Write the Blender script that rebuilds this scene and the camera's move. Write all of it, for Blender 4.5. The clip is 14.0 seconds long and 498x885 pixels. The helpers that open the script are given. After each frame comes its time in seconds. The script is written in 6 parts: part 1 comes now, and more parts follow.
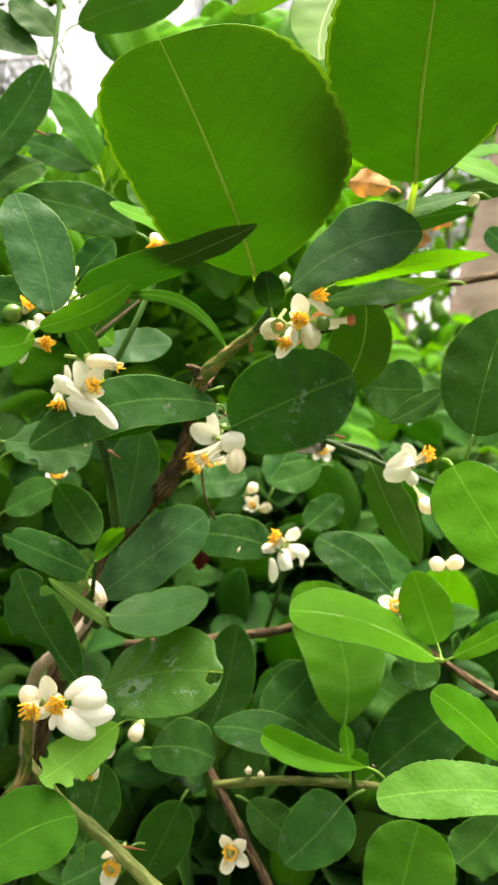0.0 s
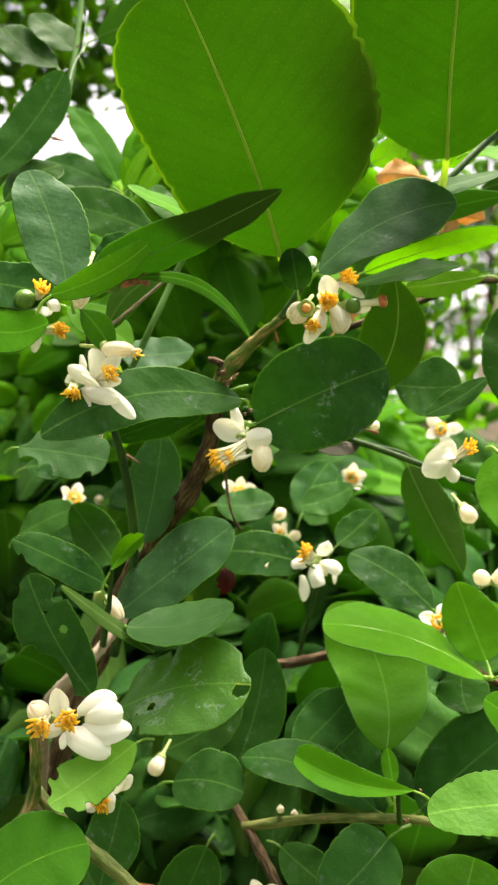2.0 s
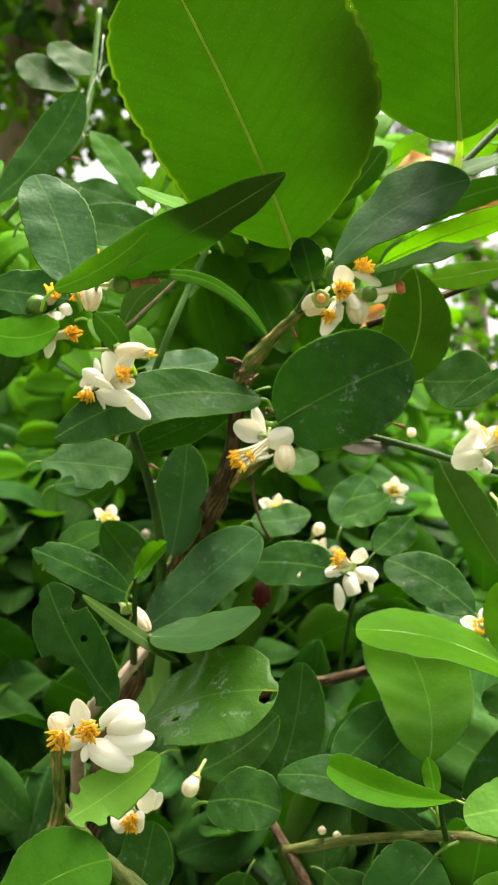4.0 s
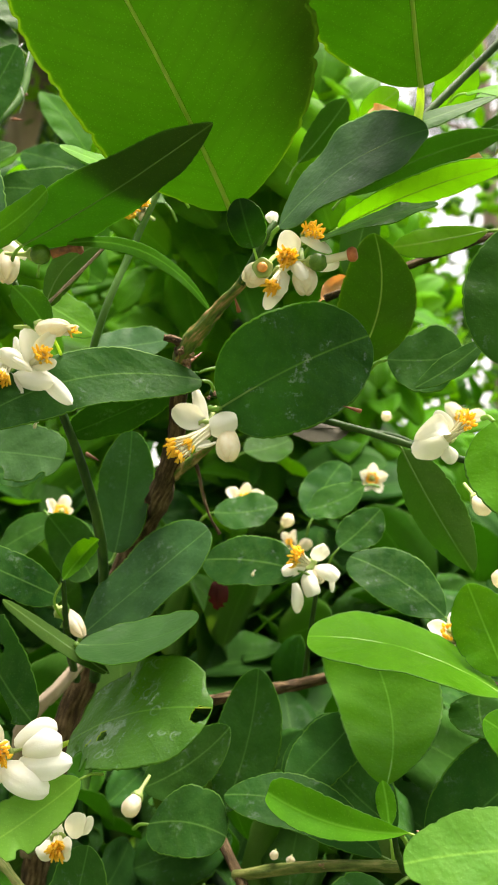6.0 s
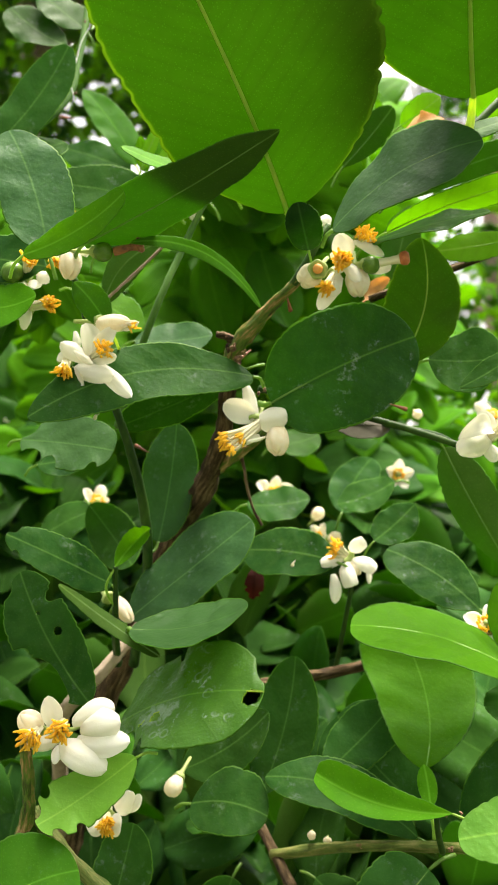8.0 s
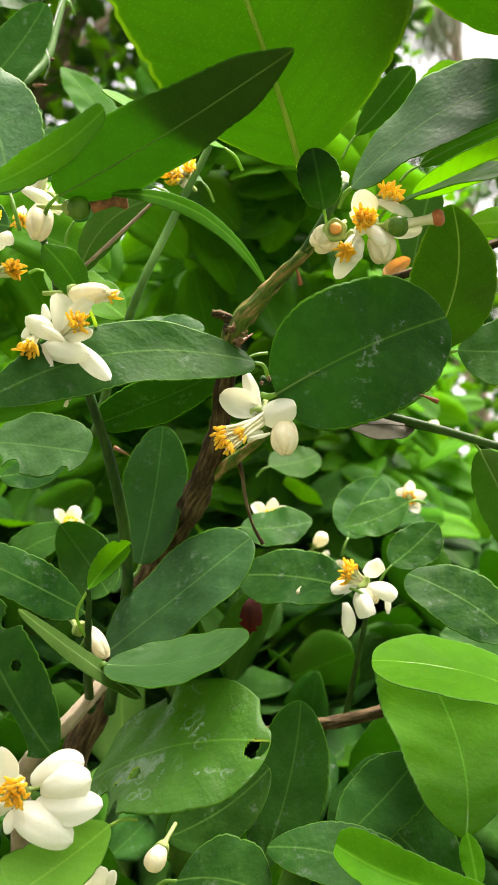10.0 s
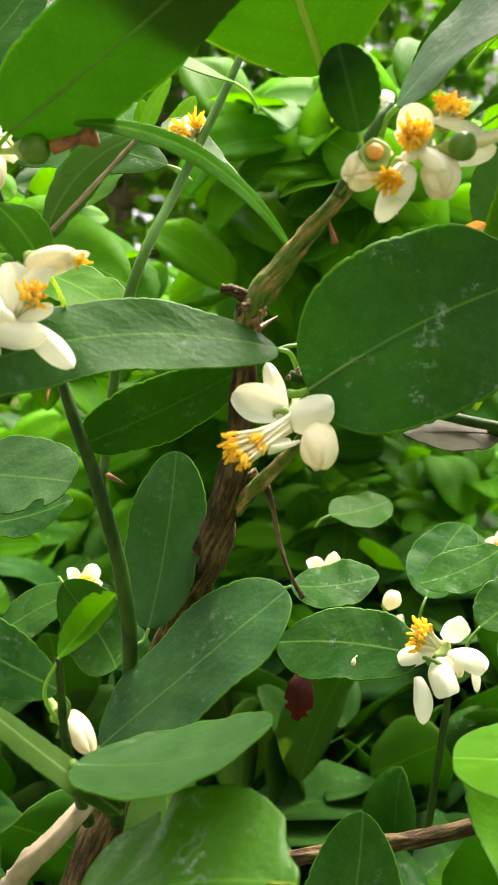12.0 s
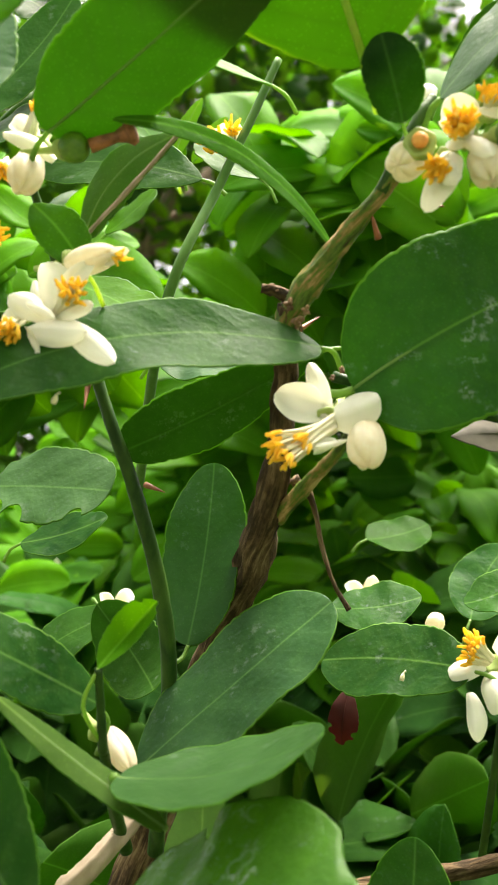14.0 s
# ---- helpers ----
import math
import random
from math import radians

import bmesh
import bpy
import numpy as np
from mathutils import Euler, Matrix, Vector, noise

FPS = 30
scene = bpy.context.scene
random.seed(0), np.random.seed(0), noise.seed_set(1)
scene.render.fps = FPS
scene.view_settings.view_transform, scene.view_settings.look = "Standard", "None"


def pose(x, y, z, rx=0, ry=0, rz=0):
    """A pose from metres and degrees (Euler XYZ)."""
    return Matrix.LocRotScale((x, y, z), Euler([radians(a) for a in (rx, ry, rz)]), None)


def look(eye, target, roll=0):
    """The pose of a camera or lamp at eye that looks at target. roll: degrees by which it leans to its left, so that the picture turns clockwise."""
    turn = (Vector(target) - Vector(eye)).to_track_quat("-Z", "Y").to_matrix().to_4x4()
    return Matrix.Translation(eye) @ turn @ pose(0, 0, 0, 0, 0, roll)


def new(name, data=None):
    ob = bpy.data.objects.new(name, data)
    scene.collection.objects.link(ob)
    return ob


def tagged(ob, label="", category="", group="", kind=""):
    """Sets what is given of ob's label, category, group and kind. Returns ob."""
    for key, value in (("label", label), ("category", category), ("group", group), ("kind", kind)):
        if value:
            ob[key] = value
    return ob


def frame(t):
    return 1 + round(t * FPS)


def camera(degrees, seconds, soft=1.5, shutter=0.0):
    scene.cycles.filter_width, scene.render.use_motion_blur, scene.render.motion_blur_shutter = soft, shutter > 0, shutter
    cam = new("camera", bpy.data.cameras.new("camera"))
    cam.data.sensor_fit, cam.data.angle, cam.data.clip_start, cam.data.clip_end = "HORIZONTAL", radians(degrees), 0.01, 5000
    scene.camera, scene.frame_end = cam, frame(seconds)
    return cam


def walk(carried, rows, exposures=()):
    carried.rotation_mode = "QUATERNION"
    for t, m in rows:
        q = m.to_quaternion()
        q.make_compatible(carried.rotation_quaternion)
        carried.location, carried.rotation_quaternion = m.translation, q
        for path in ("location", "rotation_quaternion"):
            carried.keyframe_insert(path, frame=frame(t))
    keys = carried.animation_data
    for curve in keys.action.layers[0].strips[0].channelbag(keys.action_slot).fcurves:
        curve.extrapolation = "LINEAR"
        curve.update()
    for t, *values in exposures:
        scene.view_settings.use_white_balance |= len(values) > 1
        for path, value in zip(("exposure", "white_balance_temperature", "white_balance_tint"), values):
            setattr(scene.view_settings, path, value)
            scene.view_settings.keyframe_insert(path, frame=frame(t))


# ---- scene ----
# ---- camera ----
cam = camera(30.0, 14.0, soft=1.2)
cam.data.dof.use_dof = True
cam.data.dof.focus_distance, cam.data.dof.aperture_fstop = 0.185, 54.0
PATH = [
    (0, (0.00000, 0.00000, 1.20000), (-0.00000, 0.99756, 1.13024), -0.00),
    (0.5, (-0.02103, -0.00090, 1.19007), (0.02464, 0.99780, 1.16739), 0.62),
    (1, (-0.01303, 0.01593, 1.16816), (-0.00590, 1.01588, 1.17544), -0.27),
    (1.5, (-0.00333, 0.01827, 1.16996), (-0.02732, 1.01779, 1.18956), -0.81),
    (2, (-0.00070, 0.01724, 1.17269), (-0.02716, 1.01646, 1.20202), -0.76),
    (2.5, (-0.00385, 0.00815, 1.16562), (-0.02565, 1.00618, 1.22449), -0.47),
    (2.7, (0.00437, 0.00051, 1.15839), (-0.04607, 0.99592, 1.23977), -0.60),
    (4.8, (0.01581, 0.04879, 1.15919), (-0.08351, 1.03988, 1.24801), -2.86),
    (5, (0.01841, 0.05179, 1.16538), (-0.08722, 1.04397, 1.23191), -2.58),
    (5.5, (0.01197, 0.05199, 1.17440), (-0.07305, 1.04731, 1.22023), -1.79),
    (6, (0.02665, 0.05266, 1.16123), (-0.08894, 1.04357, 1.23006), -3.04),
    (6.5, (0.02514, 0.04989, 1.15791), (-0.10796, 1.03836, 1.23009), -2.80),
    (7, (0.02208, 0.04768, 1.15253), (-0.10470, 1.03540, 1.24385), -2.85),
    (7.5, (0.02009, 0.04281, 1.15759), (-0.10273, 1.03220, 1.23524), -1.89),
    (8, (0.01438, 0.04320, 1.16144), (-0.09590, 1.03517, 1.22328), -1.95),
    (8.2, (0.01911, 0.04272, 1.16147), (-0.10856, 1.03215, 1.23029), -2.30),
    (10.3, (0.00461, 0.09755, 1.15211), (-0.07959, 1.08647, 1.27431), -1.72),
    (10.5, (0.00733, 0.11123, 1.15381), (-0.09294, 1.09743, 1.28554), -1.70),
    (11, (0.00764, 0.13895, 1.14372), (-0.13113, 1.10804, 1.34769), -1.99),
    (11.5, (0.01125, 0.13394, 1.14997), (-0.15838, 1.09753, 1.35664), -2.50),
    (12, (0.01081, 0.13349, 1.14760), (-0.16724, 1.09535, 1.35526), -2.45),
    (12.5, (0.01335, 0.13421, 1.14734), (-0.18794, 1.08781, 1.37126), -2.02),
    (13, (0.01612, 0.13238, 1.15024), (-0.19093, 1.08501, 1.37298), -2.22),
    (13.5, (0.00895, 0.13340, 1.14616), (-0.18645, 1.08386, 1.38792), -2.08),
    (14, (0.00628, 0.13867, 1.14163), (-0.19116, 1.08388, 1.40161), -2.76),
]
LOOK = [(0.0, 2.02, 6650.0, 20.0), (0.6, 2.08, 6650.0, 20.0), (1.0, 1.98, 6650.0, 20.0), (2.0, 1.93, 6650.0, 18.0), (5.0, 1.91, 6650.0, 18.0), (8.0, 1.94, 6650.0, 17.0), (11.0, 2.16, 6700.0, 16.0), (14.0, 2.24, 6700.0, 16.0)]
walk(cam, [(t, look(eye, target, roll)) for t, eye, target, roll in PATH], LOOK)

# ---- world, sun ----
world = bpy.data.worlds.new("sky")
scene.world = world
world.use_nodes = True
wn = world.node_tree
sky = wn.nodes.new("ShaderNodeTexSky")
sky.sky_type, sky.sun_disc = "NISHITA", False
SUN_UP, SUN_ROUND = radians(72), radians(54)
sky.sun_elevation, sky.sun_rotation = SUN_UP, SUN_ROUND
sky.air_density, sky.dust_density, sky.ozone_density = 1.0, 8.0, 0.5
cloud = wn.nodes.new("ShaderNodeMix")
cloud.data_type = "RGBA"
cloud.inputs[0].default_value, cloud.inputs[7].default_value = 0.7, (6.6, 6.5, 5.9, 1)
wn.links.new(sky.outputs[0], cloud.inputs[6])
wn.links.new(cloud.outputs[2], wn.nodes["Background"].inputs[0])
wn.nodes["Background"].inputs[1].default_value = 0.095

sun_data = bpy.data.lights.new("sun", "SUN")
sun_data.energy, sun_data.angle, sun_data.color = 5.0, radians(46), (1.0, 0.95, 0.82)
sun = new("sun", sun_data)
sun_way = Vector((math.sin(SUN_ROUND) * math.cos(SUN_UP), math.cos(SUN_ROUND) * math.cos(SUN_UP), math.sin(SUN_UP)))
sun.matrix_world = look(sun_way * 30, (0, 0, 0))


# ---- materials ----
def material(name):
    m = bpy.data.materials.new(name)
    m.use_nodes = True
    return m, m.node_tree, m.node_tree.nodes["Principled BSDF"]


def node(tree, kind, **values):
    n = tree.nodes.new(kind)
    for key, value in values.items():
        n.inputs[key].default_value = value
    return n


def ramp(tree, source, stops):
    r = tree.nodes.new("ShaderNodeValToRGB")
    while len(r.color_ramp.elements) < len(stops):
        r.color_ramp.elements.new(0.5)
    for e, (at, colour) in zip(r.color_ramp.elements, stops):
        e.position, e.color = at, (*colour, 1)
    tree.links.new(source, r.inputs[0])
    return r.outputs[0]


def mixed(tree, factor, a, b, blend="MIX"):
    m = tree.nodes.new("ShaderNodeMix")
    m.data_type, m.blend_type = "RGBA", blend
    for socket, value in ((m.inputs[0], factor), (m.inputs[6], a), (m.inputs[7], b)):
        if isinstance(value, bpy.types.NodeSocket):
            tree.links.new(value, socket)
        else:
            socket.default_value = value if isinstance(value, float) else (*value, 1)
    return m.outputs[2]


def maths(tree, op, a, b=0.0):
    m = tree.nodes.new("ShaderNodeMath")
    m.operation = op
    for socket, value in ((m.inputs[0], a), (m.inputs[1], b)):
        if isinstance(value, bpy.types.NodeSocket):
            tree.links.new(value, socket)
        else:
            socket.default_value = value
    return m.outputs[0]


def leaf_material(name, dark, pale, vein, through_colour, through_share, rough, relief, residue=0.0, coat=0.0, gloss=0.28, rib=0.5):
    """Leaf skin: mottled blade, fine side veins, pitted glands, and light that passes through the blade."""
    m, tree, bsdf = material(name)
    link = tree.links.new
    uv = tree.nodes.new("ShaderNodeUVMap")
    uv.uv_map = "blade"
    sep = tree.nodes.new("ShaderNodeSeparateXYZ")
    link(uv.outputs[0], sep.inputs[0])
    info = tree.nodes.new("ShaderNodeObjectInfo")
    geo = tree.nodes.new("ShaderNodeNewGeometry")
    vary = maths(tree, "FRACT", maths(tree, "ADD", info.outputs["Random"], geo.outputs["Random Per Island"]))
    coord = tree.nodes.new("ShaderNodeTexCoord")
    mottle = node(tree, "ShaderNodeTexNoise", Scale=75.0, Detail=4.0, Roughness=0.6)
    link(coord.outputs["Object"], mottle.inputs["Vector"])
    fine = node(tree, "ShaderNodeTexNoise", Scale=900.0, Detail=2.0)
    link(coord.outputs["Object"], fine.inputs["Vector"])
    # side veins run forward and outward from the rib
    out = maths(tree, "ABSOLUTE", sep.outputs[0])
    slant = maths(tree, "SUBTRACT", sep.outputs[1], maths(tree, "MULTIPLY", out, 0.75))
    wobble = maths(tree, "ADD", slant, maths(tree, "MULTIPLY", mottle.outputs[0], 0.25))
    saw = maths(tree, "FRACT", maths(tree, "MULTIPLY", wobble, 2.1))
    ridge = maths(tree, "ABSOLUTE", maths(tree, "SUBTRACT", saw, 0.5))
    veins = maths(tree, "POWER", maths(tree, "SUBTRACT", 1.0, maths(tree, "MULTIPLY", ridge, 2.0)), 6.0)
    ribs = maths(tree, "POWER", maths(tree, "MAXIMUM", maths(tree, "SUBTRACT", 1.0, maths(tree, "MULTIPLY", out, 26.0)), 0.0), 1.3)
    blade = mixed(tree, ramp(tree, mottle.outputs[0], [(0.3, (0, 0, 0)), (0.72, (1, 1, 1))]), dark, pale)
    warm = mixed(tree, maths(tree, "MULTIPLY", vary, 0.55), blade, (pale[0] * 1.5, pale[1] * 1.12, pale[2] * 0.7))
    shade = maths(tree, "ADD", 0.72, maths(tree, "MULTIPLY", maths(tree, "FRACT", maths(tree, "MULTIPLY", vary, 7.3)), 0.56))
    tone = tree.nodes.new("ShaderNodeHueSaturation")
    link(shade, tone.inputs["Value"])
    link(warm, tone.inputs["Color"])
    warm = tone.outputs[0]
    lined = mixed(tree, maths(tree, "MULTIPLY", veins, 0.08), warm, vein)
    ribbed = mixed(tree, maths(tree, "MULTIPLY", ribs, rib), lined, vein)
    glands = node(tree, "ShaderNodeTexVoronoi", Scale=1500.0)
    link(coord.outputs["Object"], glands.inputs["Vector"])
    dots = ramp(tree, glands.outputs["Distance"], [(0.12, (1, 1, 1)), (0.3, (0, 0, 0))])
    patchy = node(tree, "ShaderNodeTexNoise", Scale=330.0, Detail=4.0, Roughness=0.7)
    link(coord.outputs["Object"], patchy.inputs["Vector"])
    worn = mixed(tree, maths(tree, "MULTIPLY", ramp(tree, patchy.outputs[0], [(0.45, (0, 0, 0)), (0.75, (1, 1, 1))]), 0.16), ribbed, vein)
    speck = mixed(tree, maths(tree, "MULTIPLY", dots, 0.04), worn, vein)
    dust = node(tree, "ShaderNodeTexNoise", Scale=430.0, Detail=6.0, Roughness=0.75)
    link(coord.outputs["Object"], dust.inputs["Vector"])
    patch = node(tree, "ShaderNodeTexNoise", Scale=110.0, Detail=3.0)
    link(coord.outputs["Object"], patch.inputs["Vector"])
    film = maths(tree, "MULTIPLY", ramp(tree, dust.outputs[0], [(0.55, (0, 0, 0)), (0.62, (1, 1, 1))]), ramp(tree, patch.outputs[0], [(0.50, (0, 0, 0)), (0.62, (1, 1, 1))]))
    if residue > 0.5:
        # dried water marks: thin rings
        cells = node(tree, "ShaderNodeTexVoronoi", Scale=240.0, Randomness=1.0)
        link(coord.outputs["Object"], cells.inputs["Vector"])
        edge = maths(tree, "ADD", cells.outputs["Distance"], maths(tree, "MULTIPLY", dust.outputs[0], 0.25))
        ring = ramp(tree, edge, [(0.36, (0, 0, 0)), (0.40, (1, 1, 1)), (0.43, (1, 1, 1)), (0.47, (0, 0, 0))])
        film = maths(tree, "MAXIMUM", film, maths(tree, "MULTIPLY", ring, ramp(tree, patch.outputs[0], [(0.50, (0, 0, 0)), (0.56, (0.42, 0.42, 0.42))])))
        # one chalky patch dried along the rib, with pale glints painted into it
        far_u = maths(tree, "POWER", maths(tree, "DIVIDE", maths(tree, "SUBTRACT", sep.outputs[0], 0.30), 0.38), 2.0)
        far_v = maths(tree, "POWER", maths(tree, "DIVIDE", maths(tree, "SUBTRACT", sep.outputs[1], 1.25), 0.95), 2.0)
        spot = maths(tree, "SUBTRACT", maths(tree, "ADD", dust.outputs[0], 0.27), maths(tree, "MULTIPLY", maths(tree, "ADD", far_u, far_v), 0.30))
        film = maths(tree, "MAXIMUM", film, ramp(tree, spot, [(0.61, (0, 0, 0)), (0.76, (0.7, 0.7, 0.7))]))
    film = maths(tree, "MULTIPLY", film, residue)
    # the whitish film colour stands for dried residue and for painted glints
    final = mixed(tree, film, speck, (0.42, 0.49, 0.42))
    link(final, bsdf.inputs["Base Color"])
    link(maths(tree, "ADD", maths(tree, "MULTIPLY", mottle.outputs[0], 0.30), rough - 0.15), bsdf.inputs["Roughness"])
    bsdf.inputs["Specular IOR Level"].default_value = gloss
    bsdf.inputs["Coat Weight"].default_value = coat
    bsdf.inputs["Coat Roughness"].default_value = 0.22
    height = maths(tree, "ADD", maths(tree, "MULTIPLY", veins, -0.08), maths(tree, "ADD", maths(tree, "ADD", maths(tree, "MULTIPLY", fine.outputs[0], 0.50), maths(tree, "MULTIPLY", dots, 0.05)), maths(tree, "MULTIPLY", mottle.outputs[0], 1.6)))
    bump = node(tree, "ShaderNodeBump", Strength=relief, Distance=0.0006)
    link(height, bump.inputs["Height"])
    link(bump.outputs[0], bsdf.inputs["Normal"])
    glow = tree.nodes.new("ShaderNodeBsdfTranslucent")
    thin = tree.nodes.new("ShaderNodeMix")
    thin.data_type = "RGBA"
    link(mixed(tree, maths(tree, "MULTIPLY", veins, 0.28), mixed(tree, mottle.outputs[0], tuple(c * 0.75 for c in through_colour), through_colour), tuple(c * 0.55 for c in through_colour)), thin.inputs[6])
    link(maths(tree, "MULTIPLY", dots, 0.3), thin.inputs[0])
    thin.inputs[7].default_value = (*(min(1.0, c * 1.7 + 0.02) for c in through_colour), 1)
    bright = tuple(min(1.0, c * 1.5 + 0.05) for c in through_colour)
    link(mixed(tree, maths(tree, "MULTIPLY", ribs, 0.7), thin.outputs[2], bright), glow.inputs[0])
    both = tree.nodes.new("ShaderNodeMixShader")
    both.inputs[0].default_value = through_share
    link(bsdf.outputs[0], both.inputs[1])
    link(glow.outputs[0], both.inputs[2])
    link(both.outputs[0], tree.nodes["Material Output"].inputs[0])
    return m


def plain_material(name, low, high, rough, scale=300.0, relief=0.3, glow=None, stretch=None, distance=0.0004, spec=0.5):
    """A skin with two scales of colour variation and fine relief; glow: colour and share of light let through."""
    m, tree, bsdf = material(name)
    link = tree.links.new
    coord = tree.nodes.new("ShaderNodeTexCoord")
    place = coord.outputs["Object"]
    if stretch:
        mapping = node(tree, "ShaderNodeMapping", Scale=stretch)
        link(place, mapping.inputs["Vector"])
        place = mapping.outputs[0]
    big = node(tree, "ShaderNodeTexNoise", Scale=scale * 0.25, Detail=3.0)
    small = node(tree, "ShaderNodeTexNoise", Scale=scale, Detail=5.0, Roughness=0.65)
    link(place, big.inputs["Vector"])
    link(place, small.inputs["Vector"])
    both = maths(tree, "ADD", maths(tree, "MULTIPLY", big.outputs[0], 0.5), maths(tree, "MULTIPLY", small.outputs[0], 0.5))
    colour = mixed(tree, ramp(tree, both, [(0.36, (0, 0, 0)), (0.64, (1, 1, 1))]), low, high)
    link(colour, bsdf.inputs["Base Color"])
    bsdf.inputs["Roughness"].default_value = rough
    bsdf.inputs["Specular IOR Level"].default_value = spec
    bump = node(tree, "ShaderNodeBump", Strength=relief, Distance=distance)
    link(both, bump.inputs["Height"])
    link(bump.outputs[0], bsdf.inputs["Normal"])
    if glow:
        t = tree.nodes.new("ShaderNodeBsdfTranslucent")
        t.inputs[0].default_value = (*glow[0], 1)
        s = tree.nodes.new("ShaderNodeMixShader")
        s.inputs[0].default_value = glow[1]
        link(bsdf.outputs[0], s.inputs[1])
        link(t.outputs[0], s.inputs[2])
        link(s.outputs[0], tree.nodes["Material Output"].inputs[0])
    return m


MATURE_TOP = leaf_material("mature_leaf_upper", (0.0085, 0.041, 0.009), (0.0210, 0.078, 0.015), (0.10, 0.22, 0.04), (0.14, 0.46, 0.02), 0.22, 0.34, 0.45, 0.14, 0.0, 0.018, rib=0.55)
# paler, bluer base than the mature skin: sky sheen painted in, besides the gloss
PAINTED_SHEEN_TOP = leaf_material("mature_leaf_upper_painted_sheen", (0.012, 0.050, 0.017), (0.026, 0.084, 0.028), (0.10, 0.23, 0.05), (0.16, 0.48, 0.02), 0.20, 0.42, 0.40, 0.16, 0.0, 0.10, rib=0.55)
WET_TOP = leaf_material("mature_leaf_upper_residue_glints", (0.008, 0.042, 0.009), (0.019, 0.076, 0.016), (0.12, 0.30, 0.03), (0.15, 0.46, 0.002), 0.24, 0.34, 0.7, 0.45, 0.0, 0.08, 0.7)
MID_TOP = leaf_material("leaf_upper", (0.016, 0.080, 0.006), (0.031, 0.118, 0.011), (0.12, 0.30, 0.025), (0.24, 0.60, 0.016), 0.34, 0.42, 0.5, 0.05, 0.0, 0.015)
MID_WET = leaf_material("leaf_upper_water_marks", (0.018, 0.082, 0.011), (0.038, 0.130, 0.018), (0.13, 0.30, 0.025), (0.28, 0.66, 0.004), 0.30, 0.32, 0.7, 0.62, 0.0, 0.20)
MATURE_UNDER = leaf_material("mature_leaf_underside", (0.030, 0.086, 0.015), (0.046, 0.118, 0.022), (0.18, 0.31, 0.05), (0.27, 0.56, 0.02), 0.40, 0.6, 0.5, gloss=0.06, rib=0.8)
# brighter, more translucent copy of the mature underside; part of the backlight is painted
BACKLIT_UNDER = leaf_material("backlit_leaf_underside", (0.038, 0.108, 0.008), (0.062, 0.148, 0.012), (0.26, 0.36, 0.05), (0.35, 0.58, 0.035), 0.54, 0.6, 0.5, gloss=0.06, rib=0.9)
YOUNG_TOP = leaf_material("young_leaf_upper", (0.027, 0.126, 0.003), (0.046, 0.170, 0.006), (0.16, 0.38, 0.03), (0.34, 0.74, 0.012), 0.40, 0.42, 0.5, 0.02, 0.0, 0.02)
YOUNG_UNDER = leaf_material("young_leaf_underside", (0.085, 0.240, 0.010), (0.13, 0.31, 0.016), (0.30, 0.48, 0.06), (0.62, 0.95, 0.03), 0.58, 0.55, 0.4, gloss=0.15, rib=0.9)
# mature skin darkened: the shade on these leaves is put into the colour
SHADED_TOP = leaf_material("shaded_leaf_upper", (0.0055, 0.026, 0.005), (0.012, 0.046, 0.010), (0.06, 0.16, 0.03), (0.12, 0.36, 0.02), 0.12, 0.36, 0.45, 0.10, 0.0, 0.02, rib=0.35)
# young skin made paler: reflected sky is mixed into the base colour
YOUNG_PAINTED_SHEEN = leaf_material("young_leaf_upper_painted_sheen", (0.050, 0.172, 0.018), (0.080, 0.232, 0.030), (0.22, 0.44, 0.06), (0.42, 0.80, 0.04), 0.36, 0.42, 0.5, 0.03, 0.0, 0.10)
LEAF_EDGE = plain_material("leaf_margin", (0.026, 0.095, 0.010), (0.075, 0.19, 0.020), 0.5, 900.0, glow=((0.3, 0.6, 0.04), 0.35), spec=0.1)
# margin brightened to match the backlit underside
BACKLIT_EDGE = plain_material("backlit_leaf_margin", (0.05, 0.13, 0.010), (0.09, 0.20, 0.018), 0.5, 900.0, glow=((0.40, 0.60, 0.04), 0.45), spec=0.1)
RIB = plain_material("leaf_rib", (0.36, 0.46, 0.07), (0.48, 0.56, 0.11), 0.5, glow=((0.70, 0.90, 0.10), 0.55))
DARK_RIB = plain_material("mature_leaf_rib", (0.10, 0.22, 0.030), (0.15, 0.29, 0.045), 0.45, glow=((0.4, 0.65, 0.06), 0.3))
YOUNG_RIB = plain_material("young_leaf_rib", (0.20, 0.38, 0.04), (0.28, 0.48, 0.06), 0.45, glow=((0.4, 0.7, 0.06), 0.3))
DULL_LEAF = plain_material("dull_leaf", (0.085, 0.085, 0.060), (0.16, 0.145, 0.11), 0.7, 300.0, 0.6, spec=0.15, glow=((0.3, 0.35, 0.15), 0.2))
RED_LEAF = plain_material("red_leaf", (0.020, 0.006, 0.004), (0.055, 0.014, 0.009), 0.7, spec=0.15, glow=((0.3, 0.03, 0.02), 0.25))
DEAD_LEAF = plain_material("dead_leaf", (0.40, 0.23, 0.095), (0.72, 0.49, 0.24), 0.8, 420.0, 1.0, spec=0.1, glow=((0.85, 0.55, 0.22), 0.45))
GREEN_STEM = plain_material("green_stem", (0.010, 0.040, 0.005), (0.036, 0.090, 0.010), 0.5, 500.0, 0.6, stretch=(1, 1, 0.15), spec=0.2)


